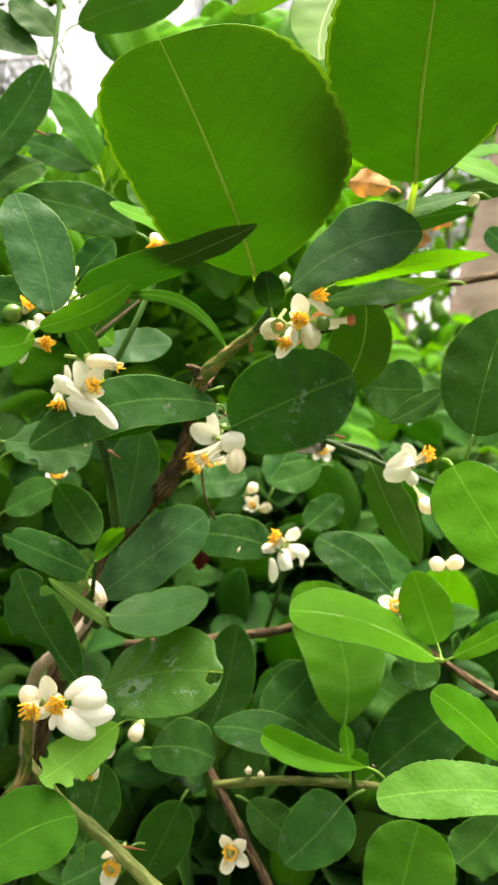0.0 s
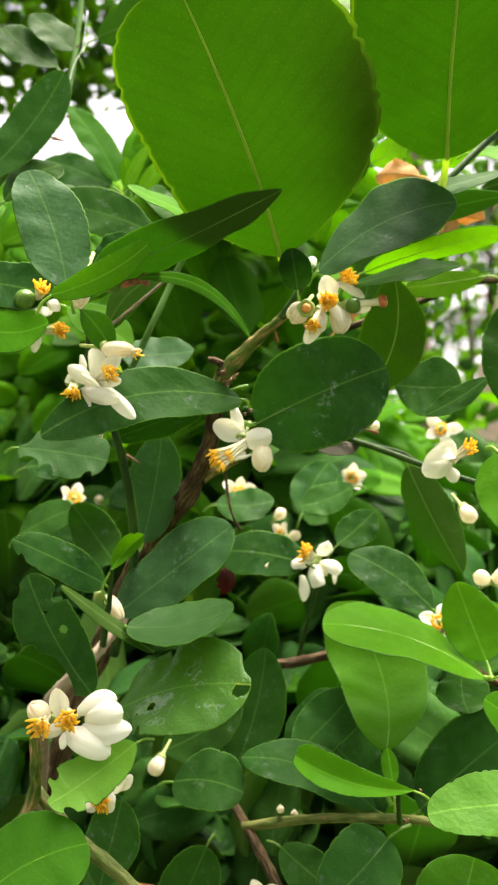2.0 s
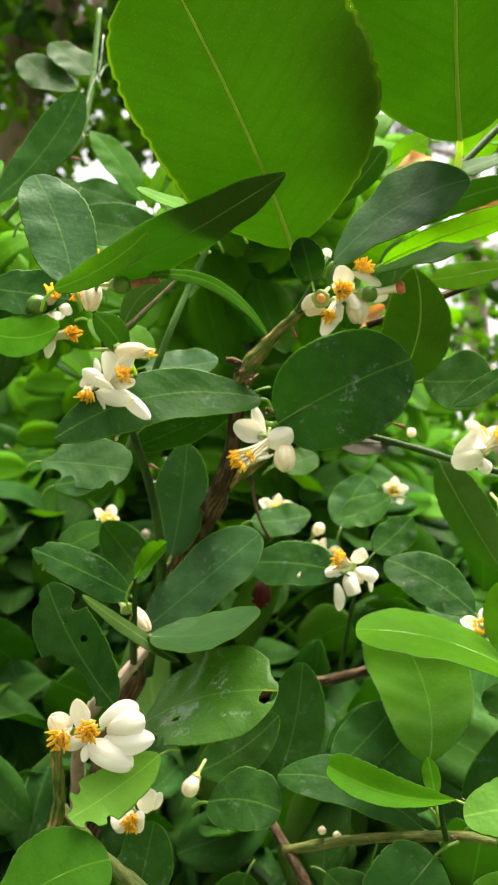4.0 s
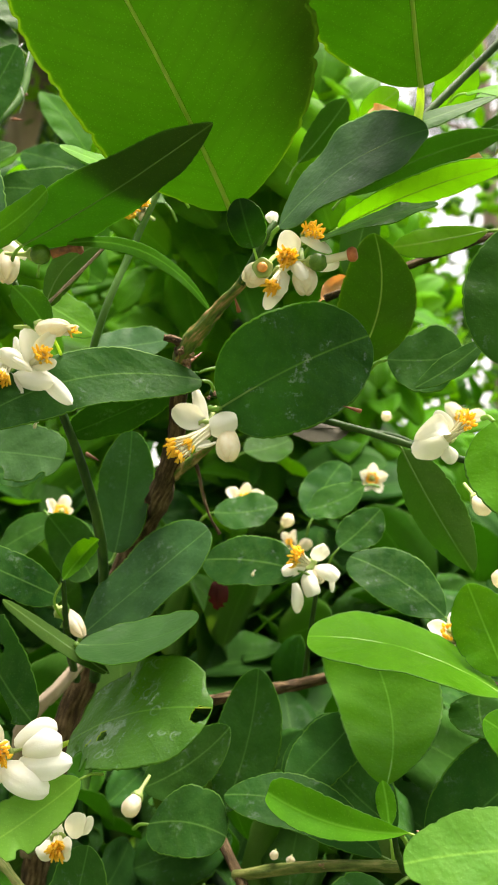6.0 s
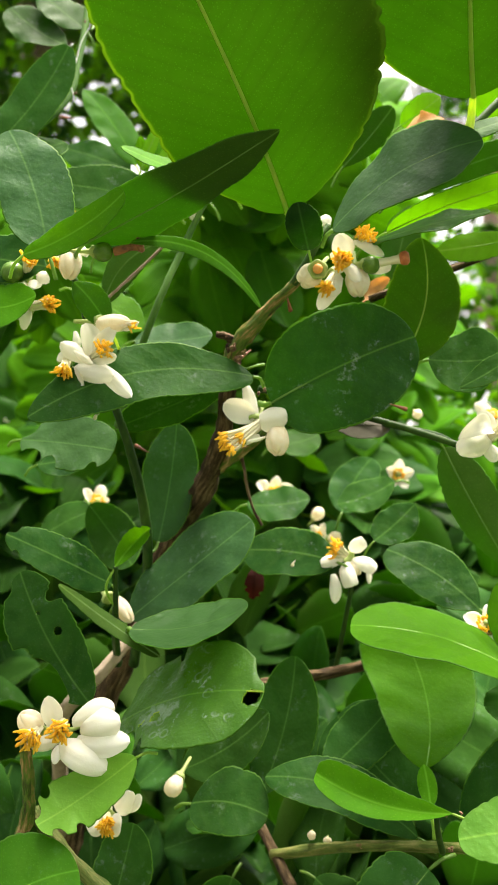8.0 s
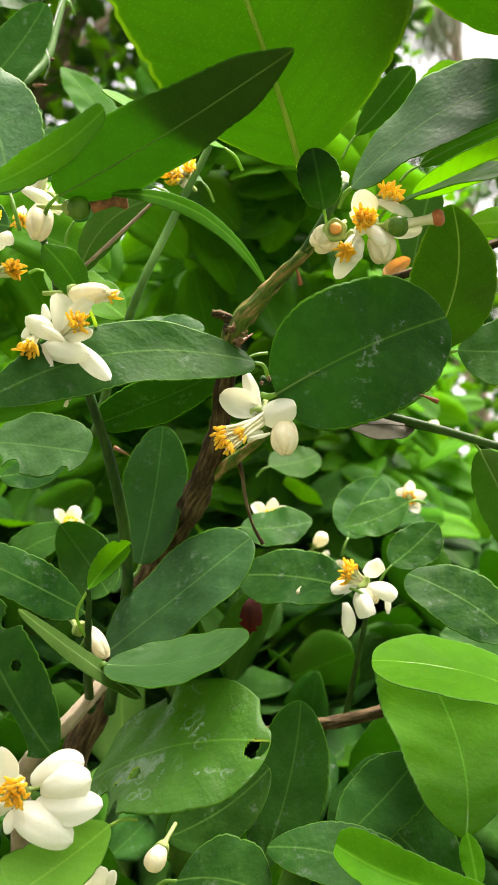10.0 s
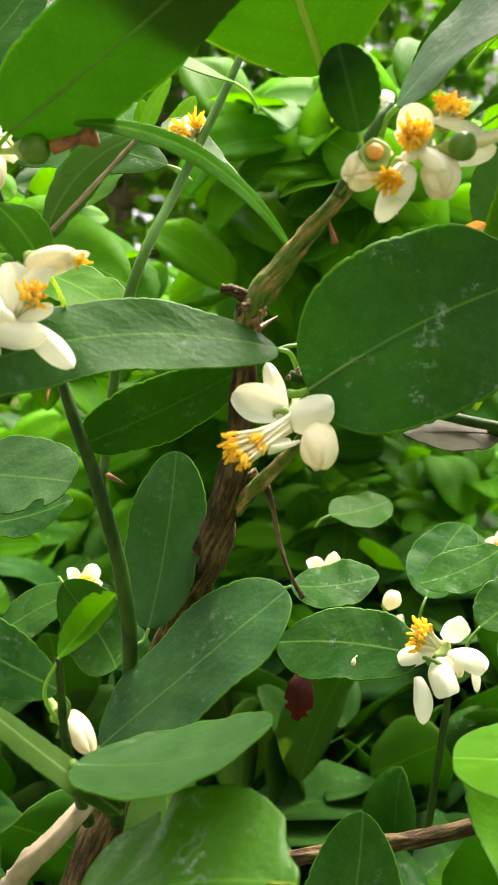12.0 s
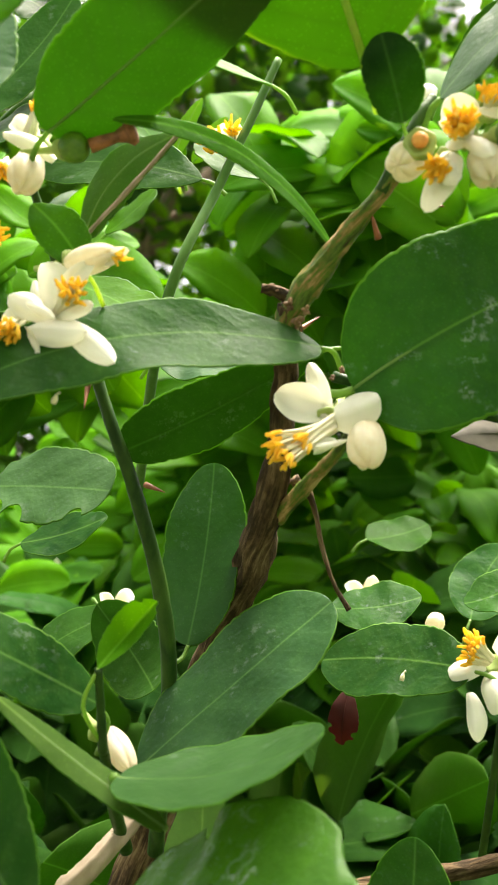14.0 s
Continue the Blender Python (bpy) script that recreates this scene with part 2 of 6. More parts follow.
def bark_material(name, stops, rough, spec, fine=1.3, relief=1.0):
    """Stem skin, streaked along the stem, with cracks and cross scars."""
    m, tree, bsdf = material(name)
    link = tree.links.new
    uv = tree.nodes.new("ShaderNodeUVMap")
    uv.uv_map = "blade"
    maps = []
    for k, (a, b, detail) in enumerate(((fine, 0.10, 5.0), (0.25, 0.12, 3.0), (1.6, 1.2, 4.0))):
        mapping = node(tree, "ShaderNodeMapping", Scale=(a, b, 1), Location=(k * 7.0, k * 3.0, k))
        link(uv.outputs[0], mapping.inputs["Vector"])
        n = node(tree, "ShaderNodeTexNoise", Scale=1.0, Detail=detail, Roughness=0.65)
        link(mapping.outputs[0], n.inputs["Vector"])
        maps.append(n.outputs[0])
    streak = maths(tree, "ADD", maths(tree, "MULTIPLY", maps[0], 0.62), maths(tree, "ADD", maths(tree, "MULTIPLY", maps[1], 0.28), maths(tree, "MULTIPLY", maps[2], 0.10)))
    link(ramp(tree, streak, stops), bsdf.inputs["Base Color"])
    bsdf.inputs["Roughness"].default_value = rough
    bsdf.inputs["Specular IOR Level"].default_value = spec
    bump = node(tree, "ShaderNodeBump", Strength=relief, Distance=0.0009)
    link(maths(tree, "ADD", streak, maths(tree, "MULTIPLY", maps[2], 0.25)), bump.inputs["Height"])
    link(bump.outputs[0], bsdf.inputs["Normal"])
    return m


LIME_STEM = plain_material("lime_green_stem", (0.060, 0.150, 0.030), (0.110, 0.225, 0.055), 0.5, 500.0, 0.5, stretch=(1, 1, 0.15), spec=0.15)
PALE_BARK = plain_material("beige_stem", (0.20, 0.15, 0.10), (0.38, 0.31, 0.22), 0.8, 300.0, 0.7, stretch=(1, 1, 0.3), spec=0.2)
STREAKED = bark_material("streaked_green_brown_stem", [(0.38, (0.026, 0.013, 0.006)), (0.44, (0.045, 0.085, 0.008)), (0.495, (0.085, 0.150, 0.014)), (0.525, (0.16, 0.13, 0.03)), (0.57, (0.32, 0.21, 0.09)), (0.66, (0.52, 0.38, 0.20))], 0.6, 0.25, 0.8, 0.7)
OLIVE = bark_material("olive_green_stem", [(0.36, (0.05, 0.07, 0.012)), (0.47, (0.10, 0.145, 0.025)), (0.56, (0.18, 0.195, 0.05)), (0.66, (0.36, 0.30, 0.13))], 0.6, 0.25, 0.8, 0.7)
BARK = bark_material("brown_bark", [(0.36, (0.010, 0.007, 0.004)), (0.46, (0.042, 0.028, 0.014)), (0.53, (0.100, 0.066, 0.032)), (0.62, (0.21, 0.155, 0.088))], 0.85, 0.15, 0.9, 0.8)
THORN = plain_material("thorn_tip", (0.20, 0.06, 0.02), (0.34, 0.12, 0.04), 0.5)
PETAL = plain_material("white_petal", (0.90, 0.90, 0.79), (0.95, 0.95, 0.90), 0.42, 420.0, 0.7, glow=((0.98, 0.96, 0.82), 0.45))
BUD = plain_material("cream_bud", (0.80, 0.67, 0.46), (0.90, 0.88, 0.76), 0.42, 800.0, 0.6, glow=((0.97, 0.92, 0.72), 0.4))
FILAMENT = plain_material("pale_filament", (0.78, 0.74, 0.50), (0.88, 0.84, 0.62), 0.5, glow=((0.9, 0.85, 0.55), 0.2))
ANTHER = plain_material("orange_anther", (0.94, 0.56, 0.035), (0.98, 0.75, 0.11), 0.75, 1600.0, 0.6, glow=((1.0, 0.75, 0.11), 0.6))
STIGMA = plain_material("orange_stigma", (0.72, 0.26, 0.05), (0.88, 0.42, 0.10), 0.55, 900.0, 0.5)
CALYX = plain_material("pale_green_calyx", (0.28, 0.40, 0.10), (0.45, 0.55, 0.18), 0.5, glow=((0.5, 0.65, 0.15), 0.2))
FRUIT = plain_material("green_fruitlet", (0.05, 0.14, 0.005), (0.10, 0.21, 0.010), 0.4, 900.0, 0.5)
RUST = plain_material("rusty_style", (0.09, 0.03, 0.012), (0.34, 0.13, 0.05), 0.65, 900.0, 0.6)
RED_STIGMA = plain_material("rusty_red_stigma", (0.34, 0.075, 0.025), (0.58, 0.19, 0.07), 0.6, 900.0, 0.6)
SILK = plain_material("spider_silk", (0.6, 0.6, 0.6), (0.75, 0.75, 0.75), 0.4)


# ---- building helpers ----
HOME = {}


def part(name, data, materials, parent, label="", at=None):
    """Link a mesh as one object under its thing or part; the mesh is in world metres unless a pose is given."""
    for m in materials if isinstance(materials, (list, tuple)) else [materials]:
        data.materials.append(m)
    return placed_part(name, data, parent, label, at)


def placed_part(name, data, parent, label="", at=None):
    ob = new(name, data)
    ob.parent = parent
    ob.matrix_parent_inverse = HOME[parent.name].inverted()
    ob.matrix_basis = at or Matrix()
    HOME[ob.name] = ob.matrix_basis.copy()
    if label:
        tagged(ob, label=label)
    return ob


def thing(name, place, label, category, group="", kind=""):
    ob = tagged(new(name), label, category, group, kind)
    ob.location = place
    HOME[ob.name] = Matrix.Translation(place)
    return ob


def mesh_from(name, verts, faces, smooth=True, slots=None, uvs=None):
    me = bpy.data.meshes.new(name)
    me.from_pydata(verts, [], faces)
    if smooth:
        me.polygons.foreach_set("use_smooth", [True] * len(faces))
    if slots:
        me.polygons.foreach_set("material_index", slots)
    if uvs is not None:
        layer = me.uv_layers.new(name="blade")
        index = np.zeros(len(me.loops), dtype=np.int32)
        me.loops.foreach_get("vertex_index", index)
        layer.data.foreach_set("uv", np.asarray(uvs, dtype=np.float32)[index].ravel())
    me.update()
    return me


def tube(points, sides=8, rough=0.0, seed=0, cap=True):
    """Verts and faces of a tapered tube through (x, y, z, radius) points."""
    pts = [Vector(p[:3]) for p in points]
    verts, faces = [], []
    up = Vector((0.3, 0.9, 0.2))
    for i, p in enumerate(pts):
        way = (pts[min(i + 1, len(pts) - 1)] - pts[max(i - 1, 0)]).normalized()
        a = way.cross(up).normalized()
        b = way.cross(a)
        for k in range(sides):
            angle = 2 * math.pi * k / sides
            r = points[i][3]
            if rough:
                r *= 1 + rough * noise.noise(Vector((k * 0.9 + seed, i * 0.55, seed * 1.7))) + 0.5 * rough * noise.noise(Vector((k * 2.1, i * 0.23 + seed, 4.0)))
            verts.append(p + (a * math.cos(angle) + b * math.sin(angle)) * r)
    for i in range(len(pts) - 1):
        for k in range(sides):
            n = (k + 1) % sides
            faces.append((i * sides + k, i * sides + n, (i + 1) * sides + n, (i + 1) * sides + k))
    if cap:
        faces.append(tuple(range(sides - 1, -1, -1)))
        faces.append(tuple(range((len(pts) - 1) * sides, len(pts) * sides)))
    return verts, faces


def smooth_line(points, steps=8):
    """A Catmull-Rom line through the points, with all their columns."""
    p = [np.array(q, float) for q in points]
    p = [2 * p[0] - p[1]] + p + [2 * p[-1] - p[-2]]
    out = []
    for i in range(1, len(p) - 2):
        for s in range(steps):
            t = s / steps
            out.append(0.5 * (2 * p[i] + (p[i + 1] - p[i - 1]) * t + (2 * p[i - 1] - 5 * p[i] + 4 * p[i + 1] - p[i + 2]) * t * t + (3 * p[i] - p[i - 1] - 3 * p[i + 1] + p[i + 2]) * t**3))
    out.append(p[-2])
    return out


# bites: place along the blade, half length, depth, side; holes: place along, place across, radius
BITES = {
    0: ((), ()),
    1: (((0.97, 0.045, 0.5, -1), (0.42, 0.03, 0.22, -1), (0.13, 0.05, 0.5, 1), (0.24, 0.03, 0.25, 1), (0.04, 0.05, 0.4, -1)), ((0.30, 0.30, 0.035), (0.20, 0.42, 0.022), (0.985, 0.20, 0.11))),
    2: (((0.27, 0.20, 0.74, -1), (0.50, 0.05, 0.35, -1), (0.74, 0.05, 0.5, 1), (0.80, 0.025, 0.2, 1), (0.92, 0.04, 0.3, -1)), ((0.50, 0.38, 0.028), (0.68, 0.10, 0.018))),
    3: (((0.95, 0.06, 0.6, 1), (0.80, 0.05, 0.35, 1), (0.70, 0.04, 0.3, -1), (0.88, 0.05, 0.4, -1)), ()),
    4: (((0.2, 0.12, 0.55, 1), (0.4, 0.08, 0.4, 1), (0.05, 0.08, 0.6, -1), (0.85, 0.05, 0.3, 1)), ()),
    5: (((0.96, 0.05, 0.6, 1), (0.88, 0.03, 0.3, -1)), ()),
}


def blade_mesh(name, base, tip, normal, width, wide=0.5, sag=0.0, bow=0.0, round_=0.55, fold=0.06, teeth=0.011, eaten=0, seed=0, rows=120, cols=6, thick=0.00032, ripple=0.05, taper=0.4, ridge=0.0, quilt=0.011, lop=0.0):
    """A citrus leaf blade: two skins and a margin, crenate, arched, folded at the rib and a little wavy. Also the rib's line."""
    base, tip, normal = Vector(base), Vector(tip), Vector(normal)
    length = (tip - base).length
    a = (tip - base) / length
    normal = (normal - a * normal.dot(a)).normalized()
    side = a.cross(normal)
    e1, e2 = 2 * round_ * wide, 2 * round_ * (1 - wide)
    top = wide**e1 * (1 - wide) ** e2
    count = max(10, round(length / (0.0021 if width < 0.03 else 0.0036)))
    rnd = random.Random(seed)
    phase, phase2 = rnd.uniform(0, 6.3), rnd.uniform(0, 6.3)
    uneven = rnd.uniform(-0.05, 0.05) + lop
    point, neck = rnd.uniform(0.0, 0.35), rnd.uniform(0.0, 0.25)
    bites, holes = BITES[eaten]
    verts, uvs, line = [], [], []
    grid = []
    for i in range(rows + 1):
        s = (1 - math.cos(math.pi * i / rows)) / 2
        h0 = width / 2 * (max(s, 0.0) ** e1) * (max(1 - s, 0.0) ** e2) / top
        h0 *= (1 - point * max(0.0, (s - 0.72) / 0.28) ** 2) * (1 - neck * max(0.0, (0.2 - s) / 0.2) ** 1.5)
        arch = 4 * s * (1 - s)
        mid = base + a * (length * s) + side * (bow * arch) + normal * (sag * arch)
        line.append(mid)
        row = []
        for j in range(-cols, cols + 1):
            u = j / cols if cols < 5 else math.copysign(1.0 if abs(j) == cols else 0.965 * abs(j) / (cols - 1), j)
            sd = 1 if u > 0 else -1
            h = h0 * (1 + uneven * sd)
            for at, half, deep, on in bites:
                if on == sd and abs(s - at) < half:
                    h *= 1 - deep * (1 - ((s - at) / half) ** 2) ** 0.5
            saw = (s * count + phase) % 1.0
            h *= 1 - min(0.06, teeth * 0.030 / max(width, 0.012)) * (1.2 + 1.1 * math.sin(37.0 * s + phase2 * sd)) * (0.5 + 0.5 * math.cos(2 * math.pi * saw)) ** 2 * abs(u) ** 4
            h *= 1 + 0.018 * math.sin(9 * s + phase2 + sd)
            x = u * h
            lift = fold * (math.sqrt(x * x + (0.12 * h0) ** 2) - 0.12 * h0)
            wave = ripple * h0 * u * u * (math.sin(s * 9 + phase + sd) + 0.5 * math.sin(s * 19 + phase2 * sd)) + 0.012 * h0 * math.sin(s * 25 + phase2) * abs(u)
            if cols > 4:
                # the blade swells between its side veins and dimples at random
                out = abs(x) * 100
                swell = math.cos(2 * math.pi * 1.15 * (s * length * 100 - 0.7 * out) + phase) * 4 * abs(u) * (1 - abs(u))
                dent = noise.noise(Vector((x * 130 + seed, s * length * 130, seed * 0.7)))
                wave += h0 * (quilt * swell + 1.6 * quilt * dent * (1 - u**4))
            row.append((mid + side * x + normal * (lift + wave + ridge * h0 * math.cos(7.5 * u + phase) * s), (x * 100, s * length * 100), s, u))
        grid.append(row)
    across = 2 * cols + 1
    for lift in (thick / 2, -thick / 2):
        for row in grid:
            for p, uvp, s, u in row:
                verts.append(p + normal * (lift * (1 - taper * u * u * (u * u if taper < 0.5 else 1))))
                uvs.append(uvp)
    faces, slots = [], []
    under = (rows + 1) * across
    for i in range(rows):
        for j in range(across - 1):
            s, u = grid[i][j][2], (grid[i][j][3] + grid[i][j + 1][3]) / 2
            if any(((s - hs) * length) ** 2 + ((u - hu) * width / 2) ** 2 < (hr * length) ** 2 for hs, hu, hr in holes):
                continue
            k = i * across + j
            faces.append((k, k + 1, k + 1 + across, k + across))
            slots.append(2 if cols > 4 and abs(u) > 0.975 else 0)
            faces.append((under + k, under + k + across, under + k + 1 + across, under + k + 1))
            slots.append(2 if cols > 4 and abs(u) > 0.975 else 1)
        for j in (0, across - 1):
            k = i * across + j
            ring = (k, k + across, under + k + across, under + k)
            faces.append(ring if j == 0 else ring[::-1])
            slots.append(2)
    # the grid is wound so that the upper skin faces along the normal
    faces = [f[::-1] for f in faces]
    return mesh_from(name, verts, faces, True, slots, uvs), line, a, normal


LOOKS = {
    "mature": (MATURE_TOP, MATURE_UNDER, DARK_RIB, "dark glossy green mature citrus leaf"),
    "large": (MATURE_TOP, BACKLIT_UNDER, RIB, "large thin citrus leaf lit through from behind"),
    "sheen": (PAINTED_SHEEN_TOP, MATURE_UNDER, DARK_RIB, "dark green mature citrus leaf with a pale sheen"),
    "mid": (MID_TOP, YOUNG_UNDER, RIB, "medium green half-grown citrus leaf"),
    "young": (YOUNG_TOP, YOUNG_UNDER, YOUNG_RIB, "bright light-green young citrus leaf"),
    "pale": (YOUNG_PAINTED_SHEEN, YOUNG_UNDER, YOUNG_RIB, "light green citrus leaf with a pale sheen"),
    "dark": (SHADED_TOP, MATURE_UNDER, DARK_RIB, "thick blackish-green citrus leaf in the shade"),
    "dull": (DULL_LEAF, DULL_LEAF, DULL_LEAF, "dull grey-purple leaf underside"),
    "red": (RED_LEAF, RED_LEAF, RED_LEAF, "withered dark red leaf"),
    "dead": (DEAD_LEAF, DEAD_LEAF, DEAD_LEAF, "dry curled tan dead leaf"),
}
LEAF_COUNT = [0]


def leaf(base, tip, normal, width, wide=0.5, sag=0.0, bow=0.0, look="mature", round_=0.55, fold=0.06, stalk=None, eaten=0, residue=False, teeth=0.011, lop=0.0, wavy=0.06):
    """One leaf of the bush with its rib and its stalk."""
    LEAF_COUNT[0] += 1
    seed = LEAF_COUNT[0]
    upper, lower, rib, label = LOOKS[look]
    if residue:
        upper, label = (WET_TOP if look == "mature" else MID_WET), "glossy citrus leaf with whitish dried residue"
    if eaten:
        label = label.replace("citrus leaf", "citrus leaf with insect-eaten edges")
    me, line, a, n = blade_mesh("leaf", base, tip, normal, width, wide, sag, bow, round_, fold, teeth, eaten, seed, cols=16 if eaten else 6, ripple=wavy if look != "dead" else 0.4, lop=lop)
    blade = part("leaf", me, (upper, lower, BACKLIT_EDGE if look == "large" else LEAF_EDGE if look in ("mature", "sheen", "mid", "young", "pale", "dark") else upper), bush, label)
    girth = min(0.00070, max(0.00024, width * 0.0165))
    path = [(*(p - n * (0.55 * girth * (1 - 0.72 * k / len(line)))), girth * (1 - 0.72 * k / len(line))) for k, p in enumerate(line[:-2])][::3]
    part("midrib", mesh_from("midrib", *tube(path, 6)), rib, blade)
    end = Vector(stalk) if stalk else Vector(base) - a * 0.005 - n * 0.0012 + Vector((0, 0.001, -0.0015))
    start = Vector(base)
    middle = (start + end) / 2 + (start - a * (end - start).length * 0.5 - (start + end) / 2) * 0.5
    bend = smooth_line([(*start, girth * 1.15), (*middle, girth * 1.4), (*end, girth * 1.6)], 5)
    part("petiole", mesh_from("petiole", *tube(bend, 7)), rib, blade)
    return blade


BRANCH_COUNT = [0]
SKINS = {"bark": (BARK, "brown woody branch with cracked bark"), "green": (GREEN_STEM, "smooth green young stem"), "pale": (PALE_BARK, "smooth beige-grey woody stem"), "lime": (LIME_STEM, "smooth pale green young stem"), "streaked": (STREAKED, "green stem streaked with brown bark"), "olive": (OLIVE, "olive-green ridged stem with pale streaks")}


def branch(skin, points, thorns=()):
    BRANCH_COUNT[0] += 1
    seed = BRANCH_COUNT[0]
    line = smooth_line(points, 10)
    for q in line:
        q[3] *= 0.8
    for k, q in enumerate(line):
        q[3] *= 1 + 0.10 * max(0, noise.noise(Vector((k * 0.31, seed * 3.3, 0.5)))) * (2.0 if skin not in ("green", "lime") else 1.0)
        if skin == "bark":
            q[:3] += np.array(noise.noise_vector(Vector((k * 0.2, seed, 0)))) * q[3] * 0.25
    sides = 20 if skin not in ("green", "lime") else 10
    along, uvs = 0.0, []
    for k, q in enumerate(line):
        along += float(np.linalg.norm(q[:3] - line[k - 1][:3])) * 1000 if k else seed * 40.0
        uvs += [(abs(2 * n / sides - 1) * 3.14 * q[3] * 1000, along) for n in range(sides)]
    me = mesh_from("branch", *tube(line, sides, 0.36 if skin not in ("green", "lime") else 0.08, seed), uvs=uvs)
    ob = part("branch", me, SKINS[skin][0], bush, SKINS[skin][1])
    return ob


def thorn(at, way, length, parent):
    w = Vector(way).normalized()
    a, length = Vector(at) - w * 0.0016, length + 0.0020
    line = [(*(a + w * (length * k / 5)), 0.00055 * (1 - k / 5) ** 0.9 + 0.00005) for k in range(6)]
    part("thorn", mesh_from("thorn", *tube(line, 6)), THORN, parent, "small sharp brown thorn")


SCAR = plain_material("brown_bud_scale", (0.10, 0.05, 0.025), (0.34, 0.20, 0.11), 0.8, 900.0, 0.8)


def bud_scar(at, size):
    """A dry brown cluster of bud scales on a stem."""
    size *= 0.6
    rnd = random.Random(size)
    pieces = []
    for k in range(6):
        way = Vector((rnd.gauss(0, 1), rnd.gauss(0, 1), rnd.gauss(0, 1))).normalized()
        a = Vector(at) + way * size * 0.2
        pieces.append(tube([(*(a + way * size * (0.8 * q)), size * 0.34 * math.sin(math.pi * (0.2 + 0.7 * q))) for q in (0, 0.3, 0.6, 1)], 6, 0.3, k))
    part("bud_scale", mesh_from("bud_scale", *joined(pieces)), SCAR, bush, "dry brown bud scales on a stem node")


def silk(points):
    """A dry pale fibre or a thread of old web along a twig."""
    line = [(*q[:3], 0.00013) for q in smooth_line(points, 6)]
    part("silk_thread", mesh_from("silk_thread", *tube(line, 5, 0.4, 3)), SILK, bush, "thin pale dry thread along a twig")


def crumb(at, way, size):
    """A dry pale bit of stamen that has fallen on a leaf."""
    a, w = Vector(at), Vector(way).normalized()
    line = [(*(a + w * size * q + Vector((0, 0, size * 0.25 * math.sin(3 * q)))), size * (0.16 + 0.1 * math.sin(7 * q)) * (1.1 - 0.6 * q)) for q in (0, 0.2, 0.4, 0.6, 0.8, 1)]
    me = mesh_from("fallen_stamen", *tube(line, 6, 0.3, 5))
    me.materials.append(FILAMENT)
    tagged(new("fallen_stamen", me), "pale dry stamen fallen on a citrus leaf", "plant debris")


# ---- flowers ----
def petal_mesh(name, spread, length=0.0095, width=0.0056):
    """A thick spoon-shaped petal, growing from the origin along z and bending out along x by spread (0 to 1)."""
    rows, cols = 14, 4
    verts, faces = [], []
    bend = 0.25 + 2.0 * spread
    x = z = 0.0
    spine = []
    for i in range(rows + 1):
        s = i / rows
        angle = radians(8) + bend * (0.35 * s + 0.65 * s * s) * 0.9 + spread * 0.5
        spine.append((x, z, angle))
        x += math.sin(angle) * length / rows
        z += math.cos(angle) * length / rows
    for side in (1, -1):
        for i, (px, pz, angle) in enumerate(spine):
            s = i / rows
            h = width / 2 * (0.5 + 0.5 * math.sin(math.pi * min(1, 0.12 + s * 0.62))) * (1 - (max(0, s - 0.6) / 0.4) ** 2.6 * 0.86)
            for j in range(-cols, cols + 1):
                u = j / cols
                cup = -0.42 * h * (1 - u * u) + 0.2 * h
                t = side * 0.00038 * (1 - 0.8 * u * u) * (1 - 0.5 * s)
                d = -cup + t
                verts.append((px + d * math.cos(angle), u * h, pz - d * math.sin(angle)))
    across = 2 * cols + 1
    under = (rows + 1) * across
    for i in range(rows):
        for j in range(across - 1):
            k = i * across + j
            faces.append((k, k + 1, k + 1 + across, k + across))
            faces.append((under + k, under + k + across, under + k + 1 + across, under + k + 1))
        for j in (0, across - 1):
            k = i * across + j
            ring = (k, k + across, under + k + across, under + k)
            faces.append(ring if j == 0 else ring[::-1])
    k = rows * across
    for j in range(across - 1):
        faces.append((k + j, k + j + 1, under + k + j + 1, under + k + j))
    me = mesh_from(name, verts, faces)
    me.materials.append(PETAL)
    return me


def lathe(profile, sides=14, lobes=0, deep=0.0):
    """Verts and faces turned round z from (radius, height) pairs, with optional lobes."""
    verts, faces = [], []
    for r, h in profile:
        for k in range(sides):
            angle = 2 * math.pi * k / sides
            q = r * (1 + deep * math.cos(lobes * angle))
            verts.append((q * math.cos(angle), q * math.sin(angle), h))
    for i in range(len(profile) - 1):
        for k in range(sides):
            n = (k + 1) % sides
            faces.append((i * sides + k, i * sides + n, (i + 1) * sides + n, (i + 1) * sides + k))
    faces.append(tuple(range(sides - 1, -1, -1)))
    faces.append(tuple(range((len(profile) - 1) * sides, len(profile) * sides)))
    return verts, faces


def joined(pieces):
    verts, faces = [], []
    for v, f in pieces:
        k = len(verts)
        verts += [tuple(q) for q in v]
        faces += [tuple(n + k for n in q) for q in f]
    return verts, faces


